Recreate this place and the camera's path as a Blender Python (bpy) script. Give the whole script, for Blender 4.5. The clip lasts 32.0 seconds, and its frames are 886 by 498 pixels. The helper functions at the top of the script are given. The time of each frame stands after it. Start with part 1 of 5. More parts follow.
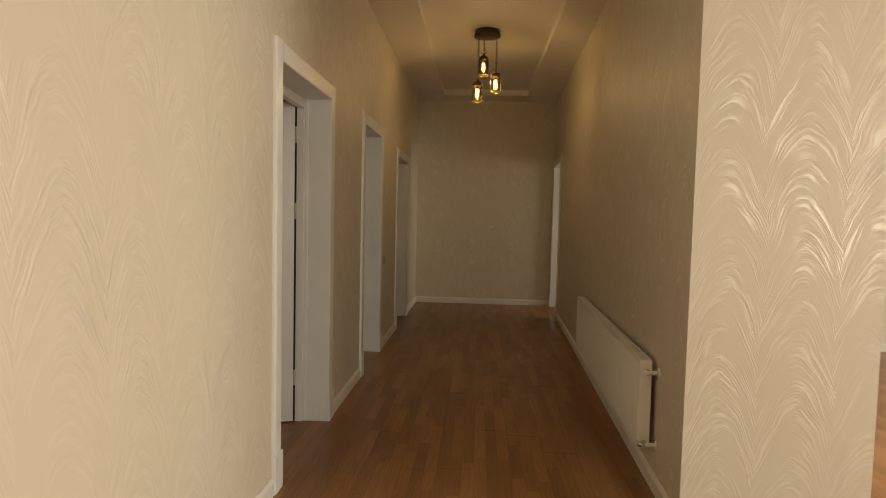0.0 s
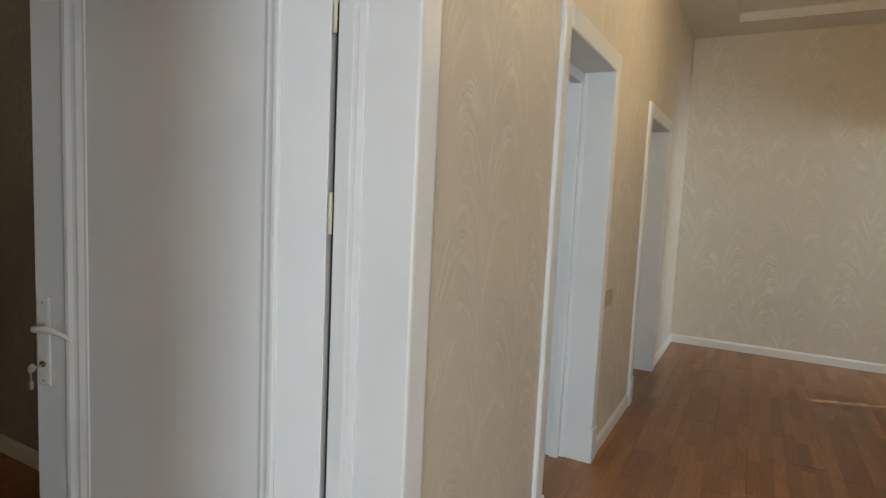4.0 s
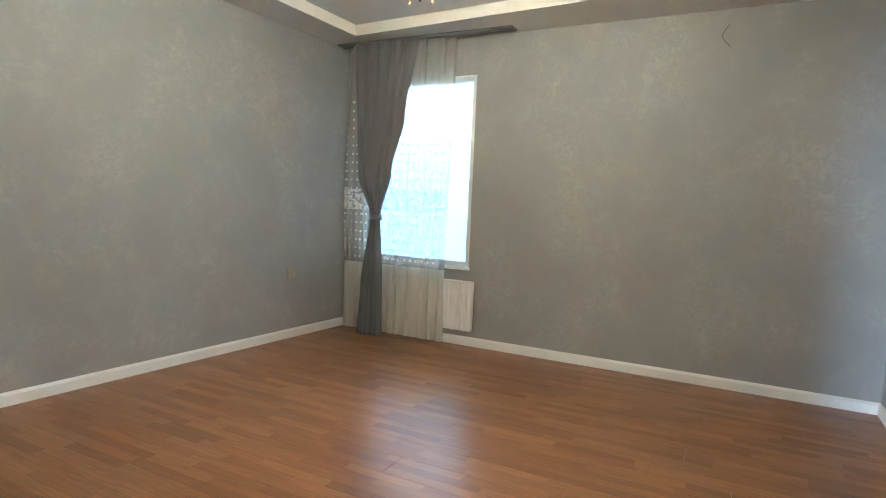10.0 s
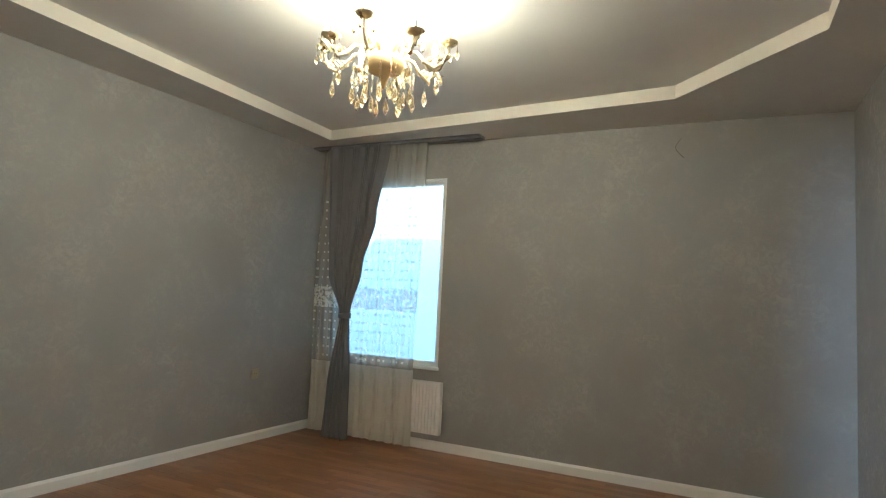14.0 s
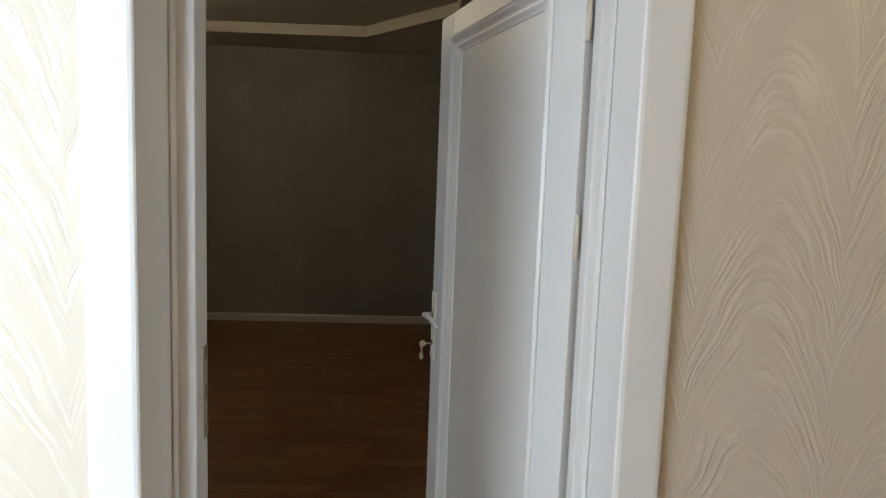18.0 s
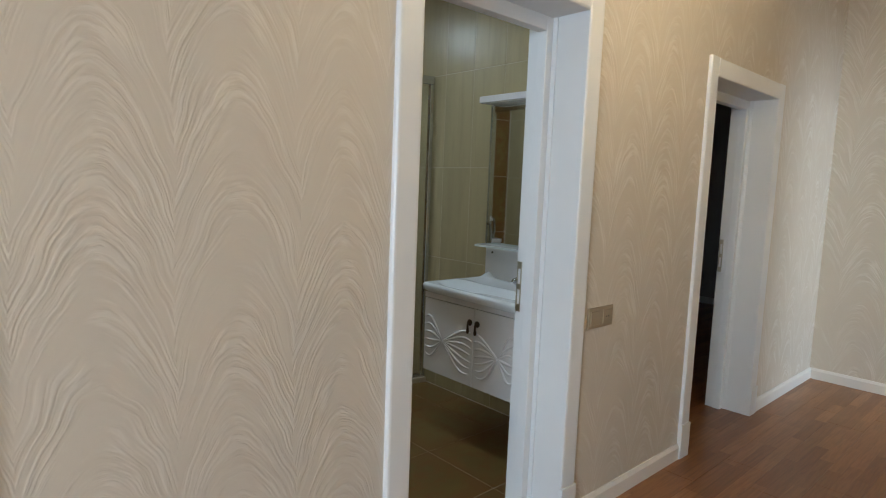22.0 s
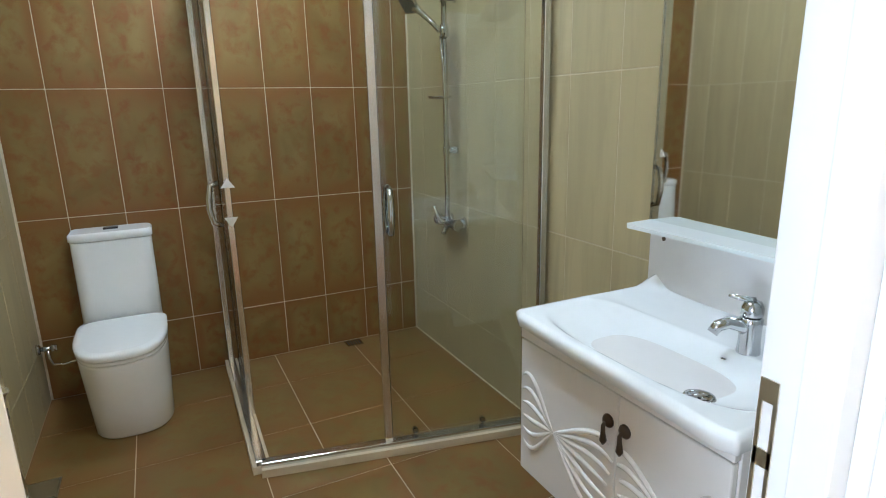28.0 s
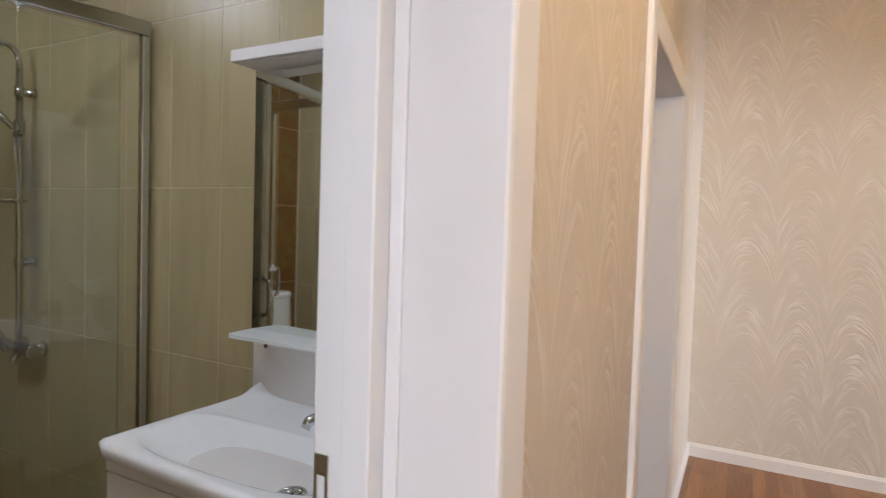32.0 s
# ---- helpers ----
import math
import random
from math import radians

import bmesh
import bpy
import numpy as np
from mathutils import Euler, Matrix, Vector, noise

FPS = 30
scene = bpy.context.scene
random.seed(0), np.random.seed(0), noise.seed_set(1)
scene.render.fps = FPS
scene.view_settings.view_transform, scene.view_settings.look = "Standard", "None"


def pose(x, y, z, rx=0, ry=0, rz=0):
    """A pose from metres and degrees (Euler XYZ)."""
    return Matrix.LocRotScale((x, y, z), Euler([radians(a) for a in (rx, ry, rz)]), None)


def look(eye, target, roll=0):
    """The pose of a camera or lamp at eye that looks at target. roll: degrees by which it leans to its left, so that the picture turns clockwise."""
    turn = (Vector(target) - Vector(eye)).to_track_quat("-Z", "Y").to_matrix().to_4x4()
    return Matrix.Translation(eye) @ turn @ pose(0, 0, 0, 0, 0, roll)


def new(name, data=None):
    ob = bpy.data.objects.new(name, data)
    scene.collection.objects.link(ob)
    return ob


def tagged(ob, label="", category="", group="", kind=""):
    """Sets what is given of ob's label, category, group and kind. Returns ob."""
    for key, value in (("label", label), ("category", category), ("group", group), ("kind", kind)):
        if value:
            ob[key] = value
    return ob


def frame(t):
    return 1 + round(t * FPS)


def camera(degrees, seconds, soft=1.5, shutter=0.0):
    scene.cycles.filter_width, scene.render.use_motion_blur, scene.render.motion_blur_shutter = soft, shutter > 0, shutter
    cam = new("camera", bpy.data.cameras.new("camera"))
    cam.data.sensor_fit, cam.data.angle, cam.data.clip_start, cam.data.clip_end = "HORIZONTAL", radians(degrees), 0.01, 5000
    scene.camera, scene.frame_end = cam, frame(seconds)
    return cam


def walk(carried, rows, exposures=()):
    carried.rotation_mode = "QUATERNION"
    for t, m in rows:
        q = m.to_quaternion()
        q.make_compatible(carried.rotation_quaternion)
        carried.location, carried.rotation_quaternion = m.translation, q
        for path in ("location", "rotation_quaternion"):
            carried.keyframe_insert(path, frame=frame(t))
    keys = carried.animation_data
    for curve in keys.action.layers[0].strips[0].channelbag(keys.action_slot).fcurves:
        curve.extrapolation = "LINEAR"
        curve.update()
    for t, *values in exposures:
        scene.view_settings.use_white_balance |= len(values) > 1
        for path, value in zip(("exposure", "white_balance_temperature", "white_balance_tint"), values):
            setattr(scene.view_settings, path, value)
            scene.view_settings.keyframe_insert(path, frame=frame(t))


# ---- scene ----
cam = camera(75.4, 32.0, soft=1.0, shutter=0.2)
PATH = [
    (0, (-0.010, 0.426, 1.331), (-0.131, 2.419, 1.214), 1.3),
    (0.5, (-0.034, 0.780, 1.325), (-0.168, 2.772, 1.213), 1.1),
    (1, (-0.075, 1.148, 1.336), (-0.229, 3.139, 1.230), 1.4),
    (1.5, (-0.098, 1.535, 1.326), (-0.270, 3.525, 1.223), 1.4),
    (2, (-0.107, 1.857, 1.316), (-0.320, 3.843, 1.210), 1.1),
    (2.5, (-0.109, 2.161, 1.316), (-0.412, 4.136, 1.221), 1.4),
    (4.5, (-0.338, 3.012, 1.407), (-1.545, 4.592, 1.193), 2.9),
    (5, (-0.442, 3.130, 1.388), (-1.881, 4.502, 1.179), 3.3),
    (5.5, (-0.574, 3.251, 1.385), (-2.211, 4.385, 1.197), 3.5),
    (6, (-0.672, 3.311, 1.382), (-2.445, 4.215, 1.188), 3.7),
    (6.5, (-0.763, 3.384, 1.379), (-2.645, 4.030, 1.178), 3.7),
    (7, (-0.833, 3.450, 1.381), (-2.785, 3.828, 1.166), 3.9),
    (7.5, (-0.865, 3.480, 1.390), (-2.850, 3.612, 1.177), 3.9),
    (8, (-0.925, 3.473, 1.392), (-2.911, 3.379, 1.176), 3.7),
    (8.5, (-1.020, 3.429, 1.380), (-2.986, 3.117, 1.178), 3.8),
    (9, (-1.126, 3.385, 1.370), (-3.044, 2.856, 1.175), 3.6),
    (9.5, (-1.210, 3.394, 1.334), (-3.057, 2.646, 1.162), 3.1),
    (10, (-1.208, 3.359, 1.323), (-2.975, 2.436, 1.161), 2.4),
    (10.5, (-1.239, 3.355, 1.340), (-2.899, 2.252, 1.182), 1.9),
    (11, (-1.245, 3.377, 1.354), (-2.807, 2.134, 1.233), 1.9),
    (11.5, (-1.269, 3.418, 1.376), (-2.808, 2.141, 1.420), 1.6),
    (12, (-1.289, 3.467, 1.385), (-2.821, 2.201, 1.606), 1.1),
    (12.5, (-1.295, 3.449, 1.384), (-2.840, 2.227, 1.728), 1.4),
    (13, (-1.290, 3.448, 1.380), (-2.904, 2.321, 1.735), 2.1),
    (13.5, (-1.274, 3.437, 1.382), (-2.987, 2.444, 1.666), 3.0),
    (14, (-1.241, 3.436, 1.374), (-3.033, 2.565, 1.541), 2.9),
    (14.5, (-1.181, 3.470, 1.363), (-3.019, 2.683, 1.416), 3.1),
    (15, (-1.043, 3.503, 1.367), (-2.917, 2.804, 1.351), 3.0),
    (15.5, (-0.881, 3.477, 1.370), (-2.795, 2.901, 1.300), 2.8),
    (17.5, (-0.050, 3.564, 1.423), (-2.043, 3.556, 1.255), 2.0),
    (18, (0.091, 3.556, 1.426), (-1.895, 3.691, 1.229), 2.1),
    (18.5, (0.207, 3.531, 1.423), (-1.757, 3.832, 1.194), 1.5),
    (19, (0.278, 3.516, 1.421), (-1.651, 3.987, 1.184), 1.5),
    (19.5, (0.297, 3.528, 1.420), (-1.578, 4.187, 1.192), 1.7),
    (20, (0.315, 3.569, 1.406), (-1.497, 4.392, 1.206), 1.8),
    (20.5, (0.365, 3.658, 1.394), (-1.373, 4.633, 1.219), 1.8),
    (21, (0.406, 3.781, 1.392), (-1.246, 4.894, 1.218), 1.7),
    (21.5, (0.413, 3.851, 1.388), (-1.150, 5.085, 1.200), 2.1),
    (22, (0.351, 3.999, 1.379), (-1.122, 5.336, 1.167), 2.2),
    (22.5, (0.208, 4.190, 1.374), (-1.192, 5.604, 1.173), 2.4),
    (23, (0.063, 4.377, 1.373), (-1.326, 5.798, 1.150), 2.3),
    (23.5, (-0.099, 4.598, 1.378), (-1.594, 5.911, 1.176), 2.8),
    (24, (-0.288, 4.776, 1.376), (-1.850, 6.006, 1.163), 2.8),
    (24.5, (-0.481, 4.942, 1.382), (-2.093, 6.105, 1.162), 2.6),
    (25, (-0.614, 5.051, 1.376), (-2.275, 6.136, 1.123), 2.4),
    (25.5, (-0.724, 5.154, 1.380), (-2.442, 6.133, 1.084), 1.8),
    (26, (-0.798, 5.221, 1.377), (-2.559, 6.097, 1.011), 1.6),
    (26.5, (-0.837, 5.254, 1.371), (-2.621, 6.026, 0.902), 0.5),
    (28.5, (-0.789, 5.170, 1.419), (-2.506, 6.093, 0.974), -2.6),
    (29, (-0.802, 5.144, 1.415), (-2.498, 6.192, 1.263), -1.2),
    (29.5, (-0.793, 5.143, 1.431), (-2.445, 6.262, 1.566), -0.5),
    (30, (-0.781, 5.120, 1.438), (-2.368, 6.287, 1.787), 0.2),
    (30.5, (-0.764, 5.112, 1.428), (-2.266, 6.383, 1.786), 0.7),
    (31, (-0.750, 5.117, 1.404), (-2.102, 6.582, 1.566), 1.3),
    (31.5, (-0.741, 5.151, 1.391), (-1.889, 6.789, 1.398), 2.4),
    (32, (-0.681, 5.212, 1.406), (-1.612, 6.980, 1.325), 1.8),
]
EXPOSURES = [
    (0.0, -0.9, 9300, 11), (1.0, -0.5, 6350, 6), (2.0, 0.15, 5800, 3), (4.0, 0.45, 5850, 3), (6.0, 0.7, 5800, 2), (6.8, 1.0, 5850, 4), (8.0, 1.7, 5700, 3), (9.2, 3.1, 5700, 3), (9.9, 3.8, 4600, 0), (10.4, 3.9, 4500, 0), (11.1, 3.75, 4500, 0), (11.9, 3.1, 4600, 0), (13.0, 2.9, 4650, 0), (14.2, 3.2, 4750, 0), (15.2, 3.4, 4800, 1),
    (16.6, 1.0, 5500, 3), (17.5, 0.55, 5700, 3), (19.0, 0.6, 5650, 4), (21.0, 0.62, 5500, 5), (23.0, 0.95, 5450, 4), (24.5, 1.0, 5450, 5), (25.2, 0.95, 5550, 7), (26.0, 1.7, 5350, 6), (26.5, 2.15, 5350, 6), (28.0, 2.15, 5450, 7), (29.0, 2.0, 5650, 9), (30.3, 1.65, 5850, 12), (31.0, 1.4, 6000, 16), (32.0, 1.25, 6050, 18),
]

walk(cam, [(t, look(eye, target, roll)) for t, eye, target, roll in PATH], EXPOSURES)

# ---- world and lights ----
world = bpy.data.worlds.new("sky")
scene.world = world
world.use_nodes = True
wn = world.node_tree
sky = wn.nodes.new("ShaderNodeTexSky")
sky.sky_type = "NISHITA"
sky.sun_disc = False
SUN_WAY = Vector((-0.90, -0.323, -0.33)).normalized()
sky.sun_elevation = math.asin(-SUN_WAY.z)
sky.sun_rotation = math.atan2(-SUN_WAY.x, -SUN_WAY.y)
wn.links.new(sky.outputs[0], wn.nodes["Background"].inputs[0])
wn.nodes["Background"].inputs[1].default_value = 0.15


def lamp(name, kind, energy, colour, m, **more):
    data = bpy.data.lights.new(name, kind)
    data.energy, data.color = energy, colour
    if kind == "AREA":
        data.shape, data.size, data.size_y = "RECTANGLE", more["w"], more["h"]
    elif kind == "SUN":
        data.angle = more["angle"]
    else:
        data.shadow_soft_size = more["radius"]
    ob = new(name, data)
    ob.matrix_world = m
    return ob


lamp("sun", "SUN", 5.0, (1.0, 0.93, 0.82), look((0, 0, 0), SUN_WAY), angle=radians(0.5))
DAY = (0.86, 0.93, 1.0)
# daylight standing in the window openings
lamp("day_living_south", "AREA", 215.0, (0.82, 0.91, 1.0), look((3.0, -3.05, 1.6), (3.0, 3, 1.3)), w=3.2, h=1.9)
lamp("day_living_east", "AREA", 400.0, (0.82, 0.91, 1.0), look((5.95, 2.2, 1.5), (0, 1.9, 1.2)), w=3.0, h=1.5)
lamp("day_end_room", "AREA", 70.0, DAY, look((3.95, 8.1, 1.6), (0, 8.3, 1.1)), w=1.2, h=1.3)
# electric light
for bx, by, bz in ((0.0, 6.23, 2.79), (0.12, 6.12, 2.60), (-0.055, 6.05, 2.50)):
    lamp("pendant_glow", "POINT", 3.0, (1.0, 0.76, 0.46), pose(bx, by, bz - 0.12), radius=0.02)
for k in range(4):
    a = math.pi / 2 * k + 0.64
    lamp("chandelier_glow", "POINT", 2.4, (1.0, 0.77, 0.48), pose(-3.55 + 0.27 * math.cos(a), 1.945 + 0.27 * math.sin(a), 2.70), radius=0.05)
lamp("bath_panel_glow", "AREA", 3.2, (0.90, 0.97, 1.0), look((-3.457, 5.57, 2.70), (-3.457, 5.571, 0)), w=0.28, h=0.28)
lamp("bath_panel_glow", "AREA", 3.8, (0.90, 0.97, 1.0), look((-2.0, 5.57, 2.70), (-2.0, 5.571, 0)), w=0.28, h=0.28)

# ---- materials ----
class Net:
    """A small writer of node trees."""

    def __init__(self, name):
        self.mat = bpy.data.materials.new(name)
        self.mat.use_nodes = True
        self.t = self.mat.node_tree
        self.bsdf = self.t.nodes["Principled BSDF"]
        self.out = self.t.nodes["Material Output"]

    def add(self, kind, **inputs):
        n = self.t.nodes.new("ShaderNode" + kind)
        for k, v in inputs.items():
            self.put(n.inputs[k.replace("_", " ")], v)
        return n

    def put(self, socket, v):
        if isinstance(v, bpy.types.NodeSocket):
            self.t.links.new(v, socket)
        else:
            socket.default_value = v

    def m(self, op, a, b=0.0, c=0.0):
        n = self.t.nodes.new("ShaderNodeMath")
        n.operation = op
        for i, v in enumerate((a, b, c)):
            self.put(n.inputs[i], v)
        return n.outputs[0]

    def xyz(self, x=0.0, y=0.0, z=0.0):
        n = self.t.nodes.new("ShaderNodeCombineXYZ")
        for i, v in enumerate((x, y, z)):
            self.put(n.inputs[i], v)
        return n.outputs[0]

    def place(self):
        g = self.t.nodes.new("ShaderNodeNewGeometry")
        s = self.t.nodes.new("ShaderNodeSeparateXYZ")
        self.t.links.new(g.outputs["Position"], s.inputs[0])
        return g.outputs["Position"], s.outputs[0], s.outputs[1], s.outputs[2]

    def local(self):
        g = self.t.nodes.new("ShaderNodeTexCoord")
        return g.outputs["Object"]

    def noise(self, v, scale, detail=3.0, rough=0.55, distort=0.0):
        n = self.add("TexNoise", Vector=v, Scale=scale, Detail=detail, Roughness=rough, Distortion=distort)
        return n.outputs["Fac"]

    def white(self, v):
        n = self.t.nodes.new("ShaderNodeTexWhiteNoise")
        n.noise_dimensions = "3D"
        self.put(n.inputs["Vector"], v)
        return n.outputs["Value"]

    def ramp(self, f, *stops):
        n = self.t.nodes.new("ShaderNodeValToRGB")
        while len(n.color_ramp.elements) < len(stops):
            n.color_ramp.elements.new(0.5)
        for e, (p, c) in zip(n.color_ramp.elements, stops):
            e.position = p
            e.color = (*c, 1) if not isinstance(c, float) else (c, c, c, 1)
        self.put(n.inputs[0], f)
        return n.outputs[0]

    def mix(self, f, a, b, how="MIX"):
        n = self.t.nodes.new("ShaderNodeMix")
        n.data_type, n.blend_type = "RGBA", how
        self.put(n.inputs[0], f)
        self.put(n.inputs[6], a if isinstance(a, bpy.types.NodeSocket) else (*a, 1))
        self.put(n.inputs[7], b if isinstance(b, bpy.types.NodeSocket) else (*b, 1))
        return n.outputs[2]

    def bump(self, h, strength=0.2, distance=0.002):
        n = self.add("Bump", Strength=strength, Distance=distance, Height=h)
        self.put(self.bsdf.inputs["Normal"], n.outputs[0])

    def done(self, colour=None, rough=None, **more):
        if colour is not None:
            self.put(self.bsdf.inputs["Base Color"], colour if isinstance(colour, bpy.types.NodeSocket) else (*colour, 1))
        if rough is not None:
            self.put(self.bsdf.inputs["Roughness"], rough)
        for k, v in more.items():
            self.put(self.bsdf.inputs[k.replace("_", " ")], v)
        return self.mat


def plume_paper(name, base, pale, dark):
    """Vinyl wallpaper with embossed pearly plumes: long thin strokes that rise at the stems and arch over to the next column."""
    n = Net(name)
    pos, x, y, z = n.place()
    W = 0.287
    warp = n.m("MULTIPLY", n.m("SUBTRACT", n.noise(pos, 2.6, 2.0), 0.5), 0.09)
    h = n.m("ADD", n.m("ADD", x, y), warp)
    col = n.m("FLOOR", n.m("DIVIDE", h, W))
    side = n.m("MULTIPLY", n.m("SUBTRACT", n.m("DIVIDE", h, W), n.m("ADD", col, 0.5)), 2.0)
    u = n.m("SQRT", n.m("ADD", n.m("MULTIPLY", side, side), 0.012))
    shift = n.m("MULTIPLY", n.white(n.xyz(col, 3.0, 1.0)), 0.5)
    wob = n.m("MULTIPLY", n.m("SUBTRACT", n.noise(pos, 9.0, 2.0), 0.5), 0.045)
    arch = n.m("ADD", n.m("ADD", n.m("ADD", z, shift), wob), n.m("MULTIPLY", n.m("POWER", u, 1.8), 0.25))
    seed = n.m("MULTIPLY", col, 7.3)
    strand = n.noise(n.xyz(n.m("MULTIPLY", arch, 62.0), n.m("MULTIPLY", h, 13.0), seed), 1.0, 2.0, 0.5)
    hair = n.noise(n.xyz(n.m("MULTIPLY", arch, 150.0), n.m("MULTIPLY", h, 15.0), seed), 1.0, 2.0, 0.6)
    tuft = n.noise(n.xyz(n.m("MULTIPLY", arch, 10.5), n.m("MULTIPLY", h, 6.0), seed), 1.0, 2.0)
    patch = n.noise(pos, 2.2, 3.0)
    amount = n.m("MULTIPLY", n.ramp(tuft, (0.40, 0.05), (0.56, 1.0)), n.ramp(patch, (0.36, 0.35), (0.60, 1.0)))
    stroke = n.m("ADD", n.m("MULTIPLY", strand, 0.75), n.m("MULTIPLY", hair, 0.25))
    ink = n.m("MULTIPLY", n.ramp(stroke, (0.47, 0.0), (0.60, 1.0)), amount)
    low = n.m("MULTIPLY", n.ramp(stroke, (0.36, 1.0), (0.46, 0.0)), amount)
    grain = n.noise(pos, 420.0, 2.0)
    tone = n.mix(n.noise(pos, 1.3, 2.0), base, tuple(v * 0.94 for v in base))
    colour = n.mix(n.m("MULTIPLY", ink, 0.75), tone, pale)
    colour = n.mix(n.m("MULTIPLY", low, 0.30), colour, dark)
    relief = n.m("SUBTRACT", ink, n.m("MULTIPLY", low, 0.6))
    n.bump(n.m("ADD", relief, n.m("MULTIPLY", grain, 0.08)), 0.34, 0.003)
    rough = n.m("SUBTRACT", 0.54, n.m("MULTIPLY", ink, 0.24))
    return n.done(colour, rough, Specular_IOR_Level=0.5, Metallic=n.m("MULTIPLY", ink, 0.30))


def plaster_paper(name, base, shine):
    """Heavy vinyl paper with a trowelled look and silky patches."""
    n = Net(name)
    pos, x, y, z = n.place()
    cloud = n.noise(pos, 1.7, 4.0, 0.6, 0.4)
    fleck = n.noise(pos, 16.0, 6.0, 0.7, 1.2)
    fine = n.noise(n.xyz(n.m("MULTIPLY", n.m("ADD", x, y), 260.0), 0.0, n.m("MULTIPLY", z, 60.0)), 1.0, 2.0)
    patch = n.m("MULTIPLY", n.ramp(cloud, (0.42, 0.0), (0.66, 1.0)), n.ramp(fleck, (0.44, 0.0), (0.62, 1.0)))
    colour = n.mix(cloud, tuple(v * 0.86 for v in base), tuple(min(1, v * 1.10) for v in base))
    colour = n.mix(n.m("MULTIPLY", patch, 0.24), colour, shine)
    colour = n.mix(n.m("MULTIPLY", fine, 0.16), colour, tuple(v * 0.6 for v in base))
    n.bump(n.m("ADD", fleck, n.m("MULTIPLY", fine, 0.3)), 0.30, 0.002)
    rough = n.m("SUBTRACT", 0.62, n.m("MULTIPLY", patch, 0.24))
    return n.done(colour, rough, Specular_IOR_Level=0.4)


def paint(name, base, rough=0.4, grain=300.0, strength=0.05):
    n = Net(name)
    pos, x, y, z = n.place()
    wear = n.noise(pos, 2.2, 4.0)
    colour = n.mix(n.ramp(wear, (0.35, 0.0), (0.75, 1.0)), base, tuple(v * 0.93 for v in base))
    n.bump(n.noise(pos, grain, 2.0), strength, 0.001)
    return n.done(colour, n.m("ADD", rough - 0.05, n.m("MULTIPLY", wear, 0.1)))


def laminate(name, light, dark, red):
    """Three-strip boards that run along y."""
    n = Net(name)
    pos, x, y, z = n.place()
    strip = n.m("FLOOR", n.m("DIVIDE", x, 0.0645))
    off = n.m("MULTIPLY", n.white(n.xyz(strip, 1.0, 5.0)), 3.0)
    cell = n.m("FLOOR", n.m("DIVIDE", n.m("ADD", y, off), 0.43))
    pick = n.white(n.xyz(strip, cell, 2.0))
    grain = n.noise(n.xyz(n.m("MULTIPLY", x, 95.0), n.m("MULTIPLY", y, 5.0), n.m("MULTIPLY", pick, 40.0)), 1.0, 4.0, 0.6, 0.6)
    pores = n.noise(n.xyz(n.m("MULTIPLY", x, 420.0), n.m("MULTIPLY", y, 14.0), 0.0), 1.0, 2.0)
    tone = n.mix(pick, dark, light)
    tone = n.mix(n.m("MULTIPLY", n.white(n.xyz(cell, strip, 9.0)), 0.45), tone, red)
    colour = n.mix(n.m("MULTIPLY", n.ramp(grain, (0.38, 1.0), (0.58, 0.0)), 0.32), tone, tuple(v * 0.45 for v in dark))
    fx = n.m("PINGPONG", x, 0.03225)
    fy = n.m("PINGPONG", n.m("ADD", y, off), 0.215)
    seam = n.m("MAXIMUM", n.m("LESS_THAN", fx, 0.0006), n.m("LESS_THAN", fy, 0.0008))
    colour = n.mix(n.m("MULTIPLY", seam, 0.35), colour, tuple(v * 0.35 for v in dark))
    n.bump(n.m("SUBTRACT", n.m("MULTIPLY", pores, 0.3), seam), 0.06, 0.001)
    rough = n.m("ADD", 0.26, n.m("MULTIPLY", n.noise(pos, 3.5, 4.0), 0.10))
    return n.done(colour, rough, Specular_IOR_Level=0.45)


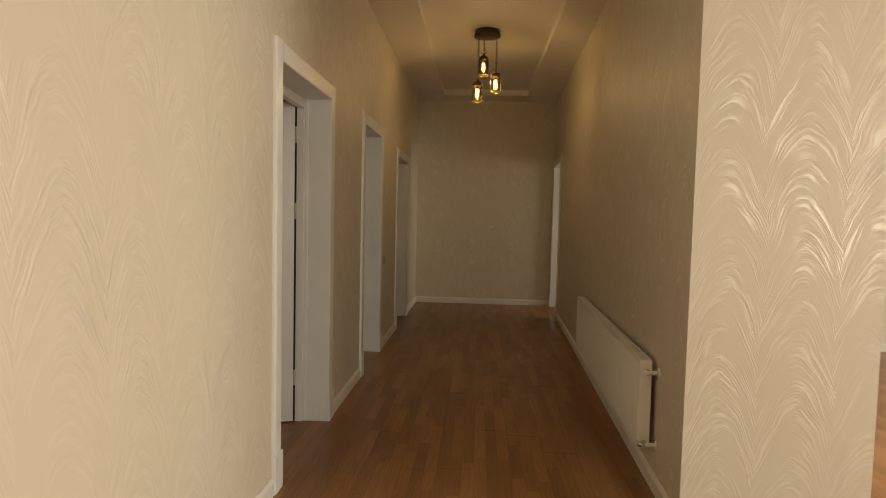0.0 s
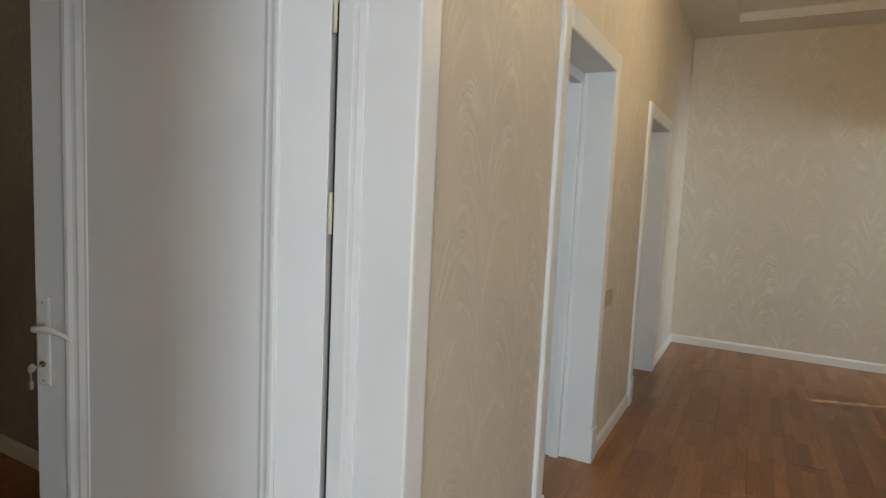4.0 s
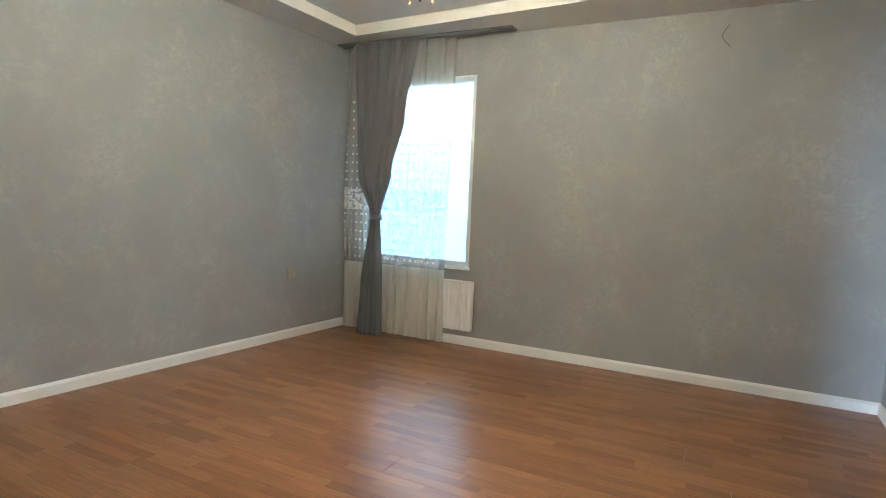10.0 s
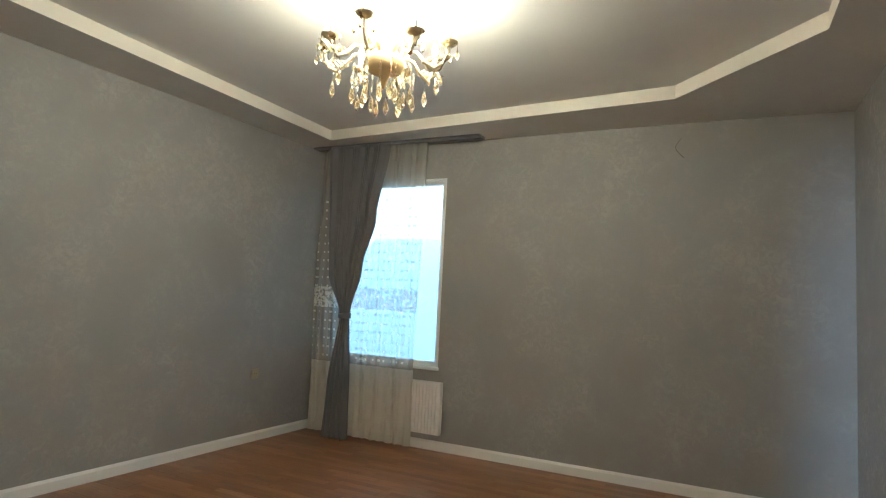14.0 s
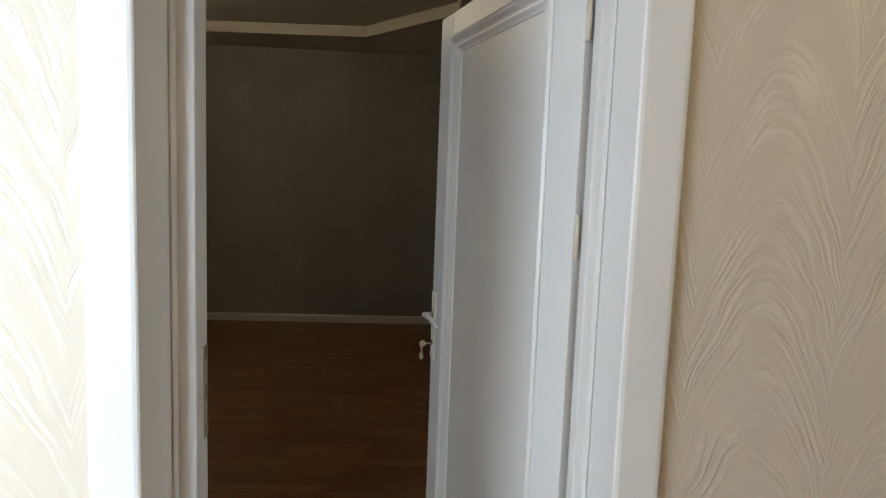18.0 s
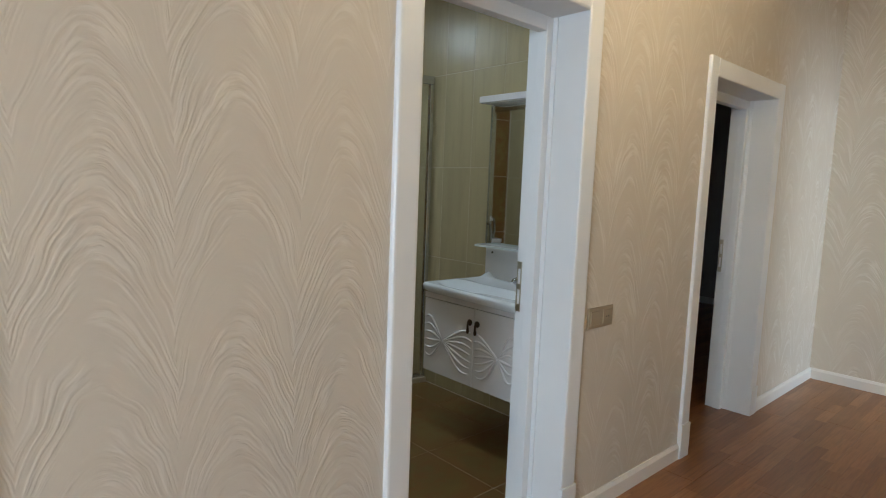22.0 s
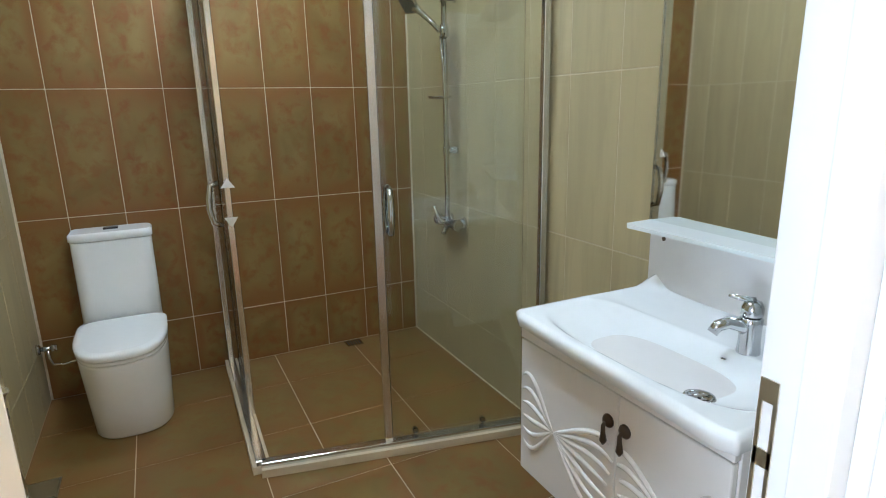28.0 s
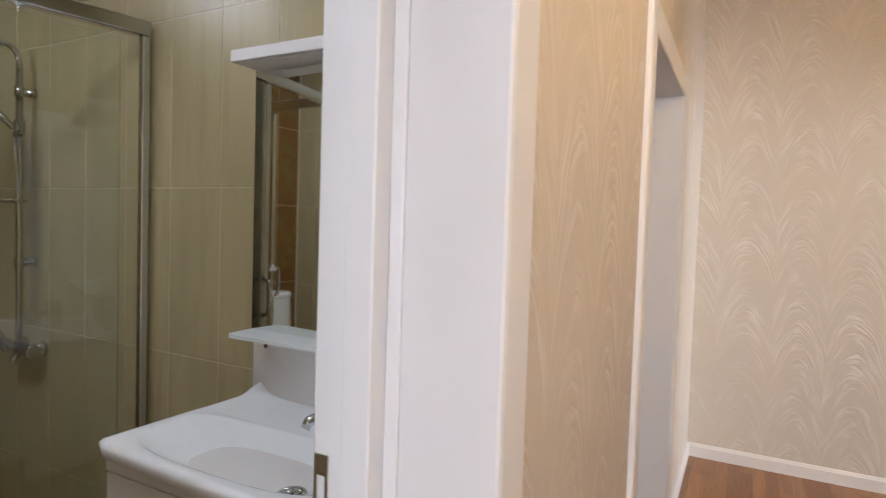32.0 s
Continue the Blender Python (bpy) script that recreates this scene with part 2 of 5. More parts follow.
def glazed(name, a, b, c, rough=0.12, scale=3.2, rim=None, streak=1.0):
    """Cloudy glazed tile; every tile takes its own part of the cloud. rim: the two axes of its face whose borders are printed in c."""
    n = Net(name)
    info = n.t.nodes.new("ShaderNodeObjectInfo")
    pos, x, y, z = n.place()
    far = n.m("MULTIPLY", info.outputs["Random"], 37.0)
    v = n.xyz(n.m("ADD", x, far), n.m("ADD", y, far), n.m("MULTIPLY", z, streak))
    big = n.noise(v, scale, 3.0, 0.5, 0.6)
    small = n.noise(v, scale * 4.0, 5.0, 0.6, 0.3)
    colour = n.mix(n.ramp(big, (0.36, 0.0), (0.64, 1.0)), a, b)
    stain = n.ramp(small, (0.45, 0.0), (0.66, 1.0))
    if rim:
        g = n.t.nodes.new("ShaderNodeTexCoord")
        sep = n.t.nodes.new("ShaderNodeSeparateXYZ")
        n.t.links.new(g.outputs["Generated"], sep.inputs[0])
        near = [n.m("MULTIPLY", n.m("ABSOLUTE", n.m("SUBTRACT", sep.outputs["xyz".index(k)], 0.5)), 2.0) for k in rim]
        edge = n.m("ADD", n.m("MAXIMUM", *near), n.m("MULTIPLY", n.m("SUBTRACT", big, 0.5), 1.3))
        stain = n.m("MAXIMUM", stain, n.ramp(edge, (0.55, 0.0), (1.05, 0.9)))
    colour = n.mix(n.m("MULTIPLY", stain, 0.75), colour, c)
    colour = n.mix(n.m("MULTIPLY", info.outputs["Random"], 0.25), colour, a)
    n.bump(n.m("ADD", n.noise(v, 9.0, 2.0), n.m("MULTIPLY", small, 0.15)), 0.05, 0.002)
    return n.done(colour, n.m("ADD", rough, n.m("MULTIPLY", small, 0.08)), Specular_IOR_Level=0.5)


def plain(name, base, rough=0.4, metal=0.0, **more):
    n = Net(name)
    pos, x, y, z = n.place()
    s = n.noise(pos, 18.0, 3.0)
    colour = n.mix(s, base, tuple(v * 0.95 for v in base))
    return n.done(colour, n.m("ADD", rough, n.m("MULTIPLY", s, 0.03)), Metallic=metal, **more)


def glow(name, colour, strength):
    n = Net(name)
    return n.done((0.8, 0.8, 0.8), 0.4, Emission_Color=(*colour, 1), Emission_Strength=strength)


def haze(name):
    """Daylight beyond a window: a pale sky over a bluish distance."""
    n = Net(name)
    pos, x, y, z = n.place()
    colour = n.ramp(n.m("MULTIPLY", z, 0.2), (0.10, (0.46, 0.62, 0.84)), (0.34, (0.54, 0.73, 0.97)), (0.66, (0.86, 0.95, 1.0)))
    return n.done((0.1, 0.1, 0.1), 0.9, Emission_Color=colour, Emission_Strength=0.21)


def pane_glass(name, tint=(0.93, 0.97, 0.95)):
    """Thin sheet glass: clear with a mirror-like sheen."""
    n = Net(name)
    f = n.add("Fresnel", IOR=1.45)
    clear = n.add("BsdfTransparent", Color=(*tint, 1))
    shine = n.add("BsdfGlossy", Color=(1, 1, 1, 1), Roughness=0.02)
    mixed = n.t.nodes.new("ShaderNodeMixShader")
    n.put(mixed.inputs[0], n.m("MULTIPLY", f.outputs[0], 0.9))
    n.t.links.new(clear.outputs[0], mixed.inputs[1])
    n.t.links.new(shine.outputs[0], mixed.inputs[2])
    n.t.links.new(mixed.outputs[0], n.out.inputs[0])
    return n.mat


def sheer(name):
    """Net curtain with rows of woven sprigs and an openwork band."""
    n = Net(name)
    pos, x, y, z = n.place()
    u, v = n.m("PINGPONG", n.m("MULTIPLY", y, 1.0), 0.032), n.m("PINGPONG", z, 0.042)
    dot = n.m("MULTIPLY", n.m("LESS_THAN", u, 0.009), n.m("LESS_THAN", n.m("ADD", v, n.m("MULTIPLY", n.noise(pos, 40.0), 0.012)), 0.016))
    band = n.m("MULTIPLY", n.m("GREATER_THAN", z, 1.22), n.m("LESS_THAN", z, 1.42))
    bw = n.m("MULTIPLY", band, n.ramp(n.noise(pos, 38.0, 3.0), (0.42, 0.0), (0.55, 1.0)))
    up = n.m("LESS_THAN", z, 2.28)
    weave = n.noise(n.xyz(n.m("MULTIPLY", y, 900.0), 0.0, n.m("MULTIPLY", z, 900.0)), 1.0, 1.0)
    low = n.m("LESS_THAN", z, 0.70)
    cover = n.m("ADD", n.m("ADD", 0.30, n.m("MULTIPLY", weave, 0.12)), n.m("MULTIPLY", n.m("MAXIMUM", n.m("MULTIPLY", dot, up), bw), 0.50))
    cover = n.m("ADD", n.m("MULTIPLY", cover, n.m("SUBTRACT", 1.0, low)), n.m("MULTIPLY", low, 0.80))
    cloth = n.add("BsdfDiffuse", Color=(0.80, 0.74, 0.60, 1))
    back = n.add("BsdfTranslucent", Color=(0.74, 0.72, 0.66, 1))
    two = n.t.nodes.new("ShaderNodeMixShader")
    n.put(two.inputs[0], 0.45)
    n.t.links.new(cloth.outputs[0], two.inputs[1])
    n.t.links.new(back.outputs[0], two.inputs[2])
    clear = n.add("BsdfTransparent", Color=(1, 1, 1, 1))
    mixed = n.t.nodes.new("ShaderNodeMixShader")
    n.put(mixed.inputs[0], cover)
    n.t.links.new(clear.outputs[0], mixed.inputs[1])
    n.t.links.new(two.outputs[0], mixed.inputs[2])
    n.t.links.new(mixed.outputs[0], n.out.inputs[0])
    return n.mat


def bath_panels(name):
    """Printed plastic ceiling boards: white with a mottled sand-coloured band."""
    n = Net(name)
    pos, x, y, z = n.place()
    lane = n.m("MAXIMUM", n.m("ABSOLUTE", n.m("SUBTRACT", y, 5.596)), n.m("SUBTRACT", n.m("ABSOLUTE", n.m("SUBTRACT", x, -2.635)), 0.50))
    edge = n.m("MULTIPLY", n.m("GREATER_THAN", n.m("ADD", lane, n.m("MULTIPLY", n.noise(pos, 30.0, 3.0), 0.012)), 0.51), n.m("LESS_THAN", lane, 0.755))
    mott = n.noise(pos, 11.0, 6.0, 0.7, 1.5)
    sand = n.mix(n.ramp(mott, (0.4, 0.0), (0.6, 1.0)), (0.50, 0.38, 0.22), (0.66, 0.56, 0.40))
    colour = n.mix(edge, (0.74, 0.73, 0.70), sand)
    return n.done(colour, 0.18)


WALL = plume_paper("plume_wallpaper", (0.66, 0.59, 0.48), (0.78, 0.73, 0.64), (0.54, 0.455, 0.34))
GREY = plaster_paper("grey_wallpaper", (0.34, 0.32, 0.285), (0.60, 0.55, 0.46))
CEIL = paint("ceiling_paint", (0.74, 0.70, 0.635), 0.6)
CEIL_BED = paint("ceiling_paint_bedroom", (0.72, 0.69, 0.64), 0.6)
SOFFIT = plaster_paper("soffit_paper", (0.70, 0.67, 0.61), (0.76, 0.72, 0.64))
BAND = paint("cream_band", (0.82, 0.76, 0.64), 0.45)
WHITE = paint("white_door_paint", (0.80, 0.80, 0.785), 0.32, 500.0, 0.03)
TRIM = paint("white_trim", (0.80, 0.77, 0.71), 0.36)
FLOOR = laminate("strip_laminate", (0.385, 0.188, 0.073), (0.20, 0.084, 0.030), (0.30, 0.121, 0.042))
BROWN_TILE = glazed("brown_tile", (0.195, 0.116, 0.032), (0.260, 0.182, 0.060), (0.215, 0.064, 0.012), 0.26, 3.6, "yz")
SAND_TILE = glazed("sand_tile", (0.405, 0.335, 0.180), (0.455, 0.372, 0.200), (0.370, 0.300, 0.165), 0.27, 5.0, None, 0.10)
FLOOR_TILE = glazed("floor_tile", (0.165, 0.104, 0.030), (0.200, 0.142, 0.044), (0.200, 0.076, 0.020), 0.27, 3.0, "xy")
SAND_GROUT = paint("sand_grout", (0.55, 0.47, 0.31), 0.8)
GROUT = paint("grout", (0.66, 0.58, 0.45), 0.8)
CERAMIC = plain("white_ceramic", (0.86, 0.87, 0.87), 0.06)
LACQUER = plain("white_lacquer", (0.80, 0.77, 0.75), 0.22)
ENAMEL = plain("white_enamel", (0.80, 0.78, 0.72), 0.28)
CHROME = plain("chrome", (0.60, 0.61, 0.62), 0.08, 1.0)
ALU = plain("polished_aluminium", (0.66, 0.68, 0.70), 0.16, 1.0)
BRASS = plain("brass", (0.62, 0.47, 0.20), 0.25, 1.0)
BRONZE = plain("dark_bronze", (0.10, 0.07, 0.05), 0.35, 0.8)
STEEL = plain("steel", (0.60, 0.55, 0.43), 0.3, 1.0)
BLACK = plain("black_plastic", (0.02, 0.02, 0.02), 0.4)
GOLD = plain("pale_gold", (0.72, 0.60, 0.36), 0.26, 0.75)
SWITCH = plain("champagne_plastic", (0.42, 0.34, 0.22), 0.28, 0.35)
IVORY = plain("ivory_plastic", (0.70, 0.64, 0.50), 0.35)
CREAM_GLASS = plain("cream_glass", (0.78, 0.58, 0.28), 0.15)
CRYSTAL = plain("amber_crystal", (0.90, 0.74, 0.46), 0.02, 0.0, Transmission_Weight=0.9, IOR=1.5)
JAR = pane_glass("jar_glass", (0.97, 0.92, 0.82))
PANE = pane_glass("pane_glass")
SHOWER_GLASS = pane_glass("shower_glass", (0.97, 0.985, 0.975))
FROST = plain("frosted_glass", (0.78, 0.82, 0.82), 0.10)
MIRROR = plain("mirror", (0.86, 0.88, 0.86), 0.015, 1.0)
DRAPE = plain("grey_drape", (0.165, 0.152, 0.148), 0.85, 0.0, Sheen_Weight=0.15)
SHEER = sheer("net_curtain")
BULB = glow("lit_bulb", (1.0, 0.80, 0.50), 8.0)
BULB_HALL = glow("lit_filament_bulb", (1.0, 0.68, 0.32), 90.0)
LED = glow("led_panel", (0.90, 0.97, 1.0), 5.0)
BATH_CEIL = bath_panels("plastic_ceiling")
RENDER = paint("outdoor_render", (0.70, 0.70, 0.68), 0.8)
EARTH = paint("bare_ground", (0.30, 0.26, 0.21), 0.9)
DAYGLOW = haze("hazy_daylight")
# near black: painted shade of the hinge gap, and the hand shower's spray face
SHADE_AND_SPRAY = plain("shade_and_spray_dark", (0.03, 0.03, 0.03), 0.7)

# ---- mesh tools ----
BASE = {}


def box(bm, x0, x1, y0, y1, z0, z1, bevel=0.0, seg=2):
    made = bmesh.ops.create_cube(bm, size=1.0)["verts"]
    bmesh.ops.scale(bm, verts=made, vec=(abs(x1 - x0), abs(y1 - y0), abs(z1 - z0)))
    bmesh.ops.translate(bm, verts=made, vec=((x0 + x1) / 2, (y0 + y1) / 2, (z0 + z1) / 2))
    if bevel:
        edges = list({e for v in made for e in v.link_edges})
        bmesh.ops.bevel(bm, geom=edges, offset=bevel, segments=seg, affect="EDGES", profile=0.5)
    return bm


def boxed(x0, x1, y0, y1, z0, z1, bevel=0.0, seg=2):
    return box(bmesh.new(), x0, x1, y0, y1, z0, z1, bevel, seg)


def tube(bm, pts, radius, sides=10, caps=True):
    """A round bar along points; radius may be a list."""
    pts = [Vector(p) for p in pts]
    rr = radius if isinstance(radius, (list, tuple)) else [radius] * len(pts)
    rings, up = [], None
    for i, p in enumerate(pts):
        d = (pts[min(i + 1, len(pts) - 1)] - pts[max(i - 1, 0)]).normalized()
        if up is None:
            up = d.orthogonal().normalized()
        up = (up - d * up.dot(d)).normalized()
        side = d.cross(up)
        rings.append([bm.verts.new(p + rr[i] * (up * math.cos(a) + side * math.sin(a))) for a in (2 * math.pi * k / sides for k in range(sides))])
    for a, b in zip(rings, rings[1:]):
        for k in range(sides):
            bm.faces.new((a[k], a[(k + 1) % sides], b[(k + 1) % sides], b[k])).smooth = True
    if caps:
        bm.faces.new(rings[0][::-1])
        bm.faces.new(rings[-1])
    return bm


def lathe(bm, profile, centre, sides=20, axis="z"):
    """Turns (radius, height) pairs round an upright axis at centre."""
    rings = []
    for r, h in profile:
        ring = []
        for k in range(sides):
            a = 2 * math.pi * k / sides
            p = Vector((r * math.cos(a), r * math.sin(a), h))
            if axis == "x":
                p = Vector((p.z, p.x, p.y))
            elif axis == "y":
                p = Vector((p.x, p.z, p.y))
            ring.append(bm.verts.new(p + Vector(centre)))
        rings.append(ring)
    for a, b in zip(rings, rings[1:]):
        for k in range(sides):
            bm.faces.new((a[k], a[(k + 1) % sides], b[(k + 1) % sides], b[k])).smooth = True
    bm.faces.new(rings[0][::-1])
    bm.faces.new(rings[-1])
    return bm


def loft(bm, rings):
    """Closed outlines of equal length joined into a skin with end caps."""
    vs = [[bm.verts.new(p) for p in ring] for ring in rings]
    n = len(vs[0])
    for a, b in zip(vs, vs[1:]):
        for k in range(n):
            bm.faces.new((a[k], a[(k + 1) % n], b[(k + 1) % n], b[k])).smooth = True
    bm.faces.new(vs[0][::-1])
    bm.faces.new(vs[-1])
    return bm


def prism(bm, outline, a, b, axis):
    """Extrudes a 2D outline (p, q) from a to b along an axis."""
    def at(p, q, s):
        return {"x": (s, p, q), "y": (p, s, q), "z": (p, q, s)}[axis]
    lo = [bm.verts.new(at(p, q, a)) for p, q in outline]
    hi = [bm.verts.new(at(p, q, b)) for p, q in outline]
    n = len(lo)
    for k in range(n):
        bm.faces.new((lo[k], lo[(k + 1) % n], hi[(k + 1) % n], hi[k]))
    bm.faces.new(lo[::-1])
    bm.faces.new(hi)
    return bm


def finish(bm, name, materials):
    bmesh.ops.recalc_face_normals(bm, faces=bm.faces)
    me = bpy.data.meshes.new(name)
    bm.to_mesh(me)
    bm.free()
    for mat in materials if isinstance(materials, (list, tuple)) else [materials]:
        me.materials.append(mat)
    return me


def thing(name, at, label, category, group="", kind=""):
    ob = new(name)
    ob.empty_display_size = 0.05
    BASE[ob] = at if isinstance(at, Matrix) else Matrix.Translation(at)
    ob.matrix_world = BASE[ob]
    return tagged(ob, label, category, group, kind)


def part(name, bm, material, parent, label=""):
    """One mesh under a thing or a part; the mesh is given in the world's coordinates."""
    bm.transform(BASE[parent].inverted())
    ob = new(name, finish(bm, name, material))
    ob.parent = parent
    BASE[ob] = BASE[parent]
    return tagged(ob, label)


def solo(name, bm, material, label, category, group="", kind=""):
    """A thing that is one mesh."""
    ob = new(name, finish(bm, name, material))
    BASE[ob] = Matrix.Identity(4)
    return tagged(ob, label, category, group, kind)


def structure(name, bm, material, label, category):
    return solo(name, bm, material, label, category, kind="structure")


# ---- plan ----
XH, XR = -0.95, -1.20          # hall face and room face of the west wall
XE, XE2 = 1.04, 1.24           # east wall of the hall
Y_END, Y_S = 9.14, -3.2
HALL_Z, TRAY_Z = 3.05, 3.13
BX, BY0, BY1 = -6.0, -0.30, 4.275
SOUTH = Matrix.Translation((BX, BY0, 0)) @ pose(0, 0, 0, 0, 0, -3.2) @ Matrix.Translation((-BX, -BY0, 0))
BED_SOF, BED_Z = 2.824, 2.92
TX, TY0, TY1, BATH_Z = -4.07, 4.575, 6.617, 2.726
DOORS = ((3.09, 3.97), (5.066, 5.859), (6.996, 7.862))
DOOR_TOPS = (2.030, 2.055, 1.990)
DOOR_TOP, END_TOP = 2.055, 2.07


def wall(name, axis, f0, f1, a0, a1, z0, z1, holes, mats, label):
    """A thick wall between the faces f0 < f1 with holes (a0, a1, z0, z1). mats: low face, high face, edges."""
    bm = bmesh.new()
    cuts = sorted({a0, a1, *(v for h in holes for v in h[:2])})
    for p, q in zip(cuts, cuts[1:]):
        inside = [h for h in holes if h[0] <= p and h[1] >= q]
        levels = [(z0, z1)]
        for h in inside:
            levels = [s for lo, hi in levels for s in ((lo, min(hi, h[2])), (max(lo, h[3]), hi)) if s[1] - s[0] > 1e-6]
        for lo, hi in levels:
            if axis == "x":
                box(bm, f0, f1, p, q, lo, hi)
            else:
                box(bm, p, q, f0, f1, lo, hi)
    bm.normal_update()
    n = 0 if axis == "x" else 1
    for f in bm.faces:
        f.material_index = 0 if f.normal[n] < -0.5 else 1 if f.normal[n] > 0.5 else 2
    return structure(name, bm, list(mats), label, "wall")


G = 0.02
hole = [(a - G, b + G, 0.0, h + G) for (a, b), h in zip(DOORS, DOOR_TOPS)]
wall("wall_hall_west_1", "x", XR, XH, Y_S, 4.42, 0, 3.3, hole[:1], (GREY, WALL, WHITE), "hall wall with embossed cream plume wallpaper")
wall("wall_hall_west_2", "x", XR, XH, 4.42, 6.76, 0, 3.3, hole[1:2], (SAND_GROUT, WALL, WHITE), "hall wall with embossed cream plume wallpaper")
wall("wall_hall_west_3", "x", XR, XH, 6.76, 11.6, 0, 3.3, hole[2:3], (GREY, WALL, WHITE), "hall wall with embossed cream plume wallpaper")
RD = (8.14, 9.04)
EAST = Matrix.Translation((XE, 7.4, 0)) @ pose(0, 0, 0, 0, 0, -2.06) @ Matrix.Translation((-XE, -7.4, 0))
Y_COR = 2.86
askew = []
askew.append(wall("wall_hall_east", "x", XE, XE2, Y_COR, Y_END + 0.15, 0, 3.3, [(RD[0] - G, RD[1] + G, 0, END_TOP + G)], (WALL, GREY, WALL), "hall wall with embossed cream plume wallpaper"))
wall("wall_hall_end", "y", Y_END, Y_END + 0.2, XH, XE2, 0, 3.3, [], (WALL, GREY, WALL), "end wall of the hall in cream wallpaper")
askew.append(wall("wall_pier", "y", Y_COR, Y_COR + 0.25, XE2, 1.80, 0, 3.3, [], (WALL, WALL, WALL), "short wall beside the hall in cream wallpaper"))
wall("wall_living_west", "x", 1.45, 1.64, 3.2, 6.9, 0, 3.3, [], (GREY, WALL, WALL), "living room wall in cream wallpaper")
wall("wall_living_north", "y", 6.7, 6.9, 1.64, 6.0, 0, 3.3, [], (WALL, GREY, WALL), "living room wall in cream wallpaper")
wall("wall_living_east", "x", 6.0, 6.25, Y_S, 6.9, 0, 3.3, [(0.7, 3.7, 0.75, 2.25), (4.5, 5.5, 0.9, 1.75)], (WALL, RENDER, WHITE), "outer wall of the living room")
wall("wall_living_south", "y", Y_S - 0.2, Y_S, XR, 6.25, 0, 3.3, [(1.4, 4.6, 0.65, 2.55)], (RENDER, WALL, WHITE), "outer wall behind the hall")
# narrow second hole is added, unseen, to cast the sun streak on the floor
wall("wall_end_room_east", "x", 4.0, 4.25, 6.9, 11.6, 0, 3.3, [(7.5, 8.7, 0.95, 2.25), (9.20, 9.345, 1.09, 1.49)], (GREY, RENDER, WHITE), "unseen outer wall of the end room with an added sun slot")
wall("wall_end_room_north", "y", 11.6, 11.8, -5.0, 4.25, 0, 3.3, [], (GREY, RENDER, WHITE), "outer wall at the far end")
WIN = (-0.05, 1.120, 0.735, 2.472)
wall("wall_bed_window", "x", BX - 0.28, BX, BY0 - 0.3, TY0, 0, 3.3, [WIN], (RENDER, GREY, WHITE), "bedroom window wall in grey wallpaper")
slanted = [wall("wall_bed_south", "y", BY0 - 0.3, BY0, BX, XR, 0, 3.3, [], (RENDER, GREY, WHITE), "bedroom wall in grey wallpaper")]
wall("wall_bed_bath", "y", BY1, TY0, BX, XR, 0, 3.3, [], (GREY, SAND_GROUT, WHITE), "bedroom wall in grey wallpaper")
wall("wall_bath_back", "x", TX - 0.2, TX, TY0, 6.9, 0, 3.3, [], (GREY, GROUT, WHITE), "bathroom back wall under brown tiles")
wall("wall_bath_right", "y", TY1, TY1 + 0.27, TX, XR, 0, 3.3, [], (SAND_GROUT, GREY, WHITE), "bathroom side wall under sand-coloured tiles")
wall("wall_room_three", "x", -5.0, -4.8, 6.9, 11.6, 0, 3.3, [], (RENDER, GREY, WHITE), "far wall of the third room in dark paper")

# floors and ceilings
structure("floor", boxed(BX, 6.0, Y_S, 11.6, -0.12, -0.012), GROUT, "screed under the laminate boards and tiles", "floor")


def tray(name, x0, x1, y0, y1, outline, low, high, mats, label):
    """A ceiling with a lowered border, an upright band and a raised middle."""
    bm = bmesh.new()
    rim = [(x0, y0), (x1, y0), (x1, y1), (x0, y1)]
    edges, inner = [], []
    outer = [bm.verts.new((x, y, low)) for x, y in rim]
    inner = [bm.verts.new((x, y, low)) for x, y in outline]
    for loop in (outer, inner):
        edges += [bm.edges.new((loop[k], loop[(k + 1) % len(loop)])) for k in range(len(loop))]
    for f in bmesh.ops.triangle_fill(bm, use_beauty=True, edges=edges)["geom"]:
        if isinstance(f, bmesh.types.BMFace):
            f.material_index = 0
    top = [bm.verts.new((x, y, high)) for x, y in outline]
    n = len(top)
    for k in range(n):
        bm.faces.new((inner[k], inner[(k + 1) % n], top[(k + 1) % n], top[k])).material_index = 1
    bm.faces.new(top).material_index = 2
    cap = [bm.verts.new((x, y, high + 0.15)) for x, y in rim]
    bm.faces.new(cap)
    for k in range(4):
        bm.faces.new((outer[k], outer[(k + 1) % 4], cap[(k + 1) % 4], cap[k]))
    return structure(name, bm, list(mats), label, "ceiling")


tray("ceiling_hall", XH, XE + 0.12, -0.9, Y_END, [(-0.545, 0.2), (0.645, 0.2), (0.645, 8.72), (-0.545, 8.72)], HALL_Z, TRAY_Z, (CEIL, CEIL, CEIL), "cream hall ceiling with a shallow raised tray")
tray("ceiling_bedroom", BX, XR, BY0 - 0.27, BY1,
     [(-5.62, 0.05), (-2.485, 0.03), (-1.62, 0.98), (-1.62, 3.10), (-2.30, 3.92), (-4.58, 3.92), (-5.40, 3.144)],
     BED_SOF, BED_Z, (SOFFIT, BAND, CEIL_BED), "bedroom ceiling with a grey border and cream tray band")
structure("ceiling_living", box(boxed(XE + 0.12, 6.0, -0.9, 6.9, 3.05, 3.25), XH, 6.0, Y_S, -0.9, 3.05, 3.25), CEIL, "plain cream living room ceiling", "ceiling")
structure("ceiling_end_room", boxed(XH, 4.0, 6.9, 11.6, 3.301, 3.4), CEIL, "plain ceiling of the end room", "ceiling")
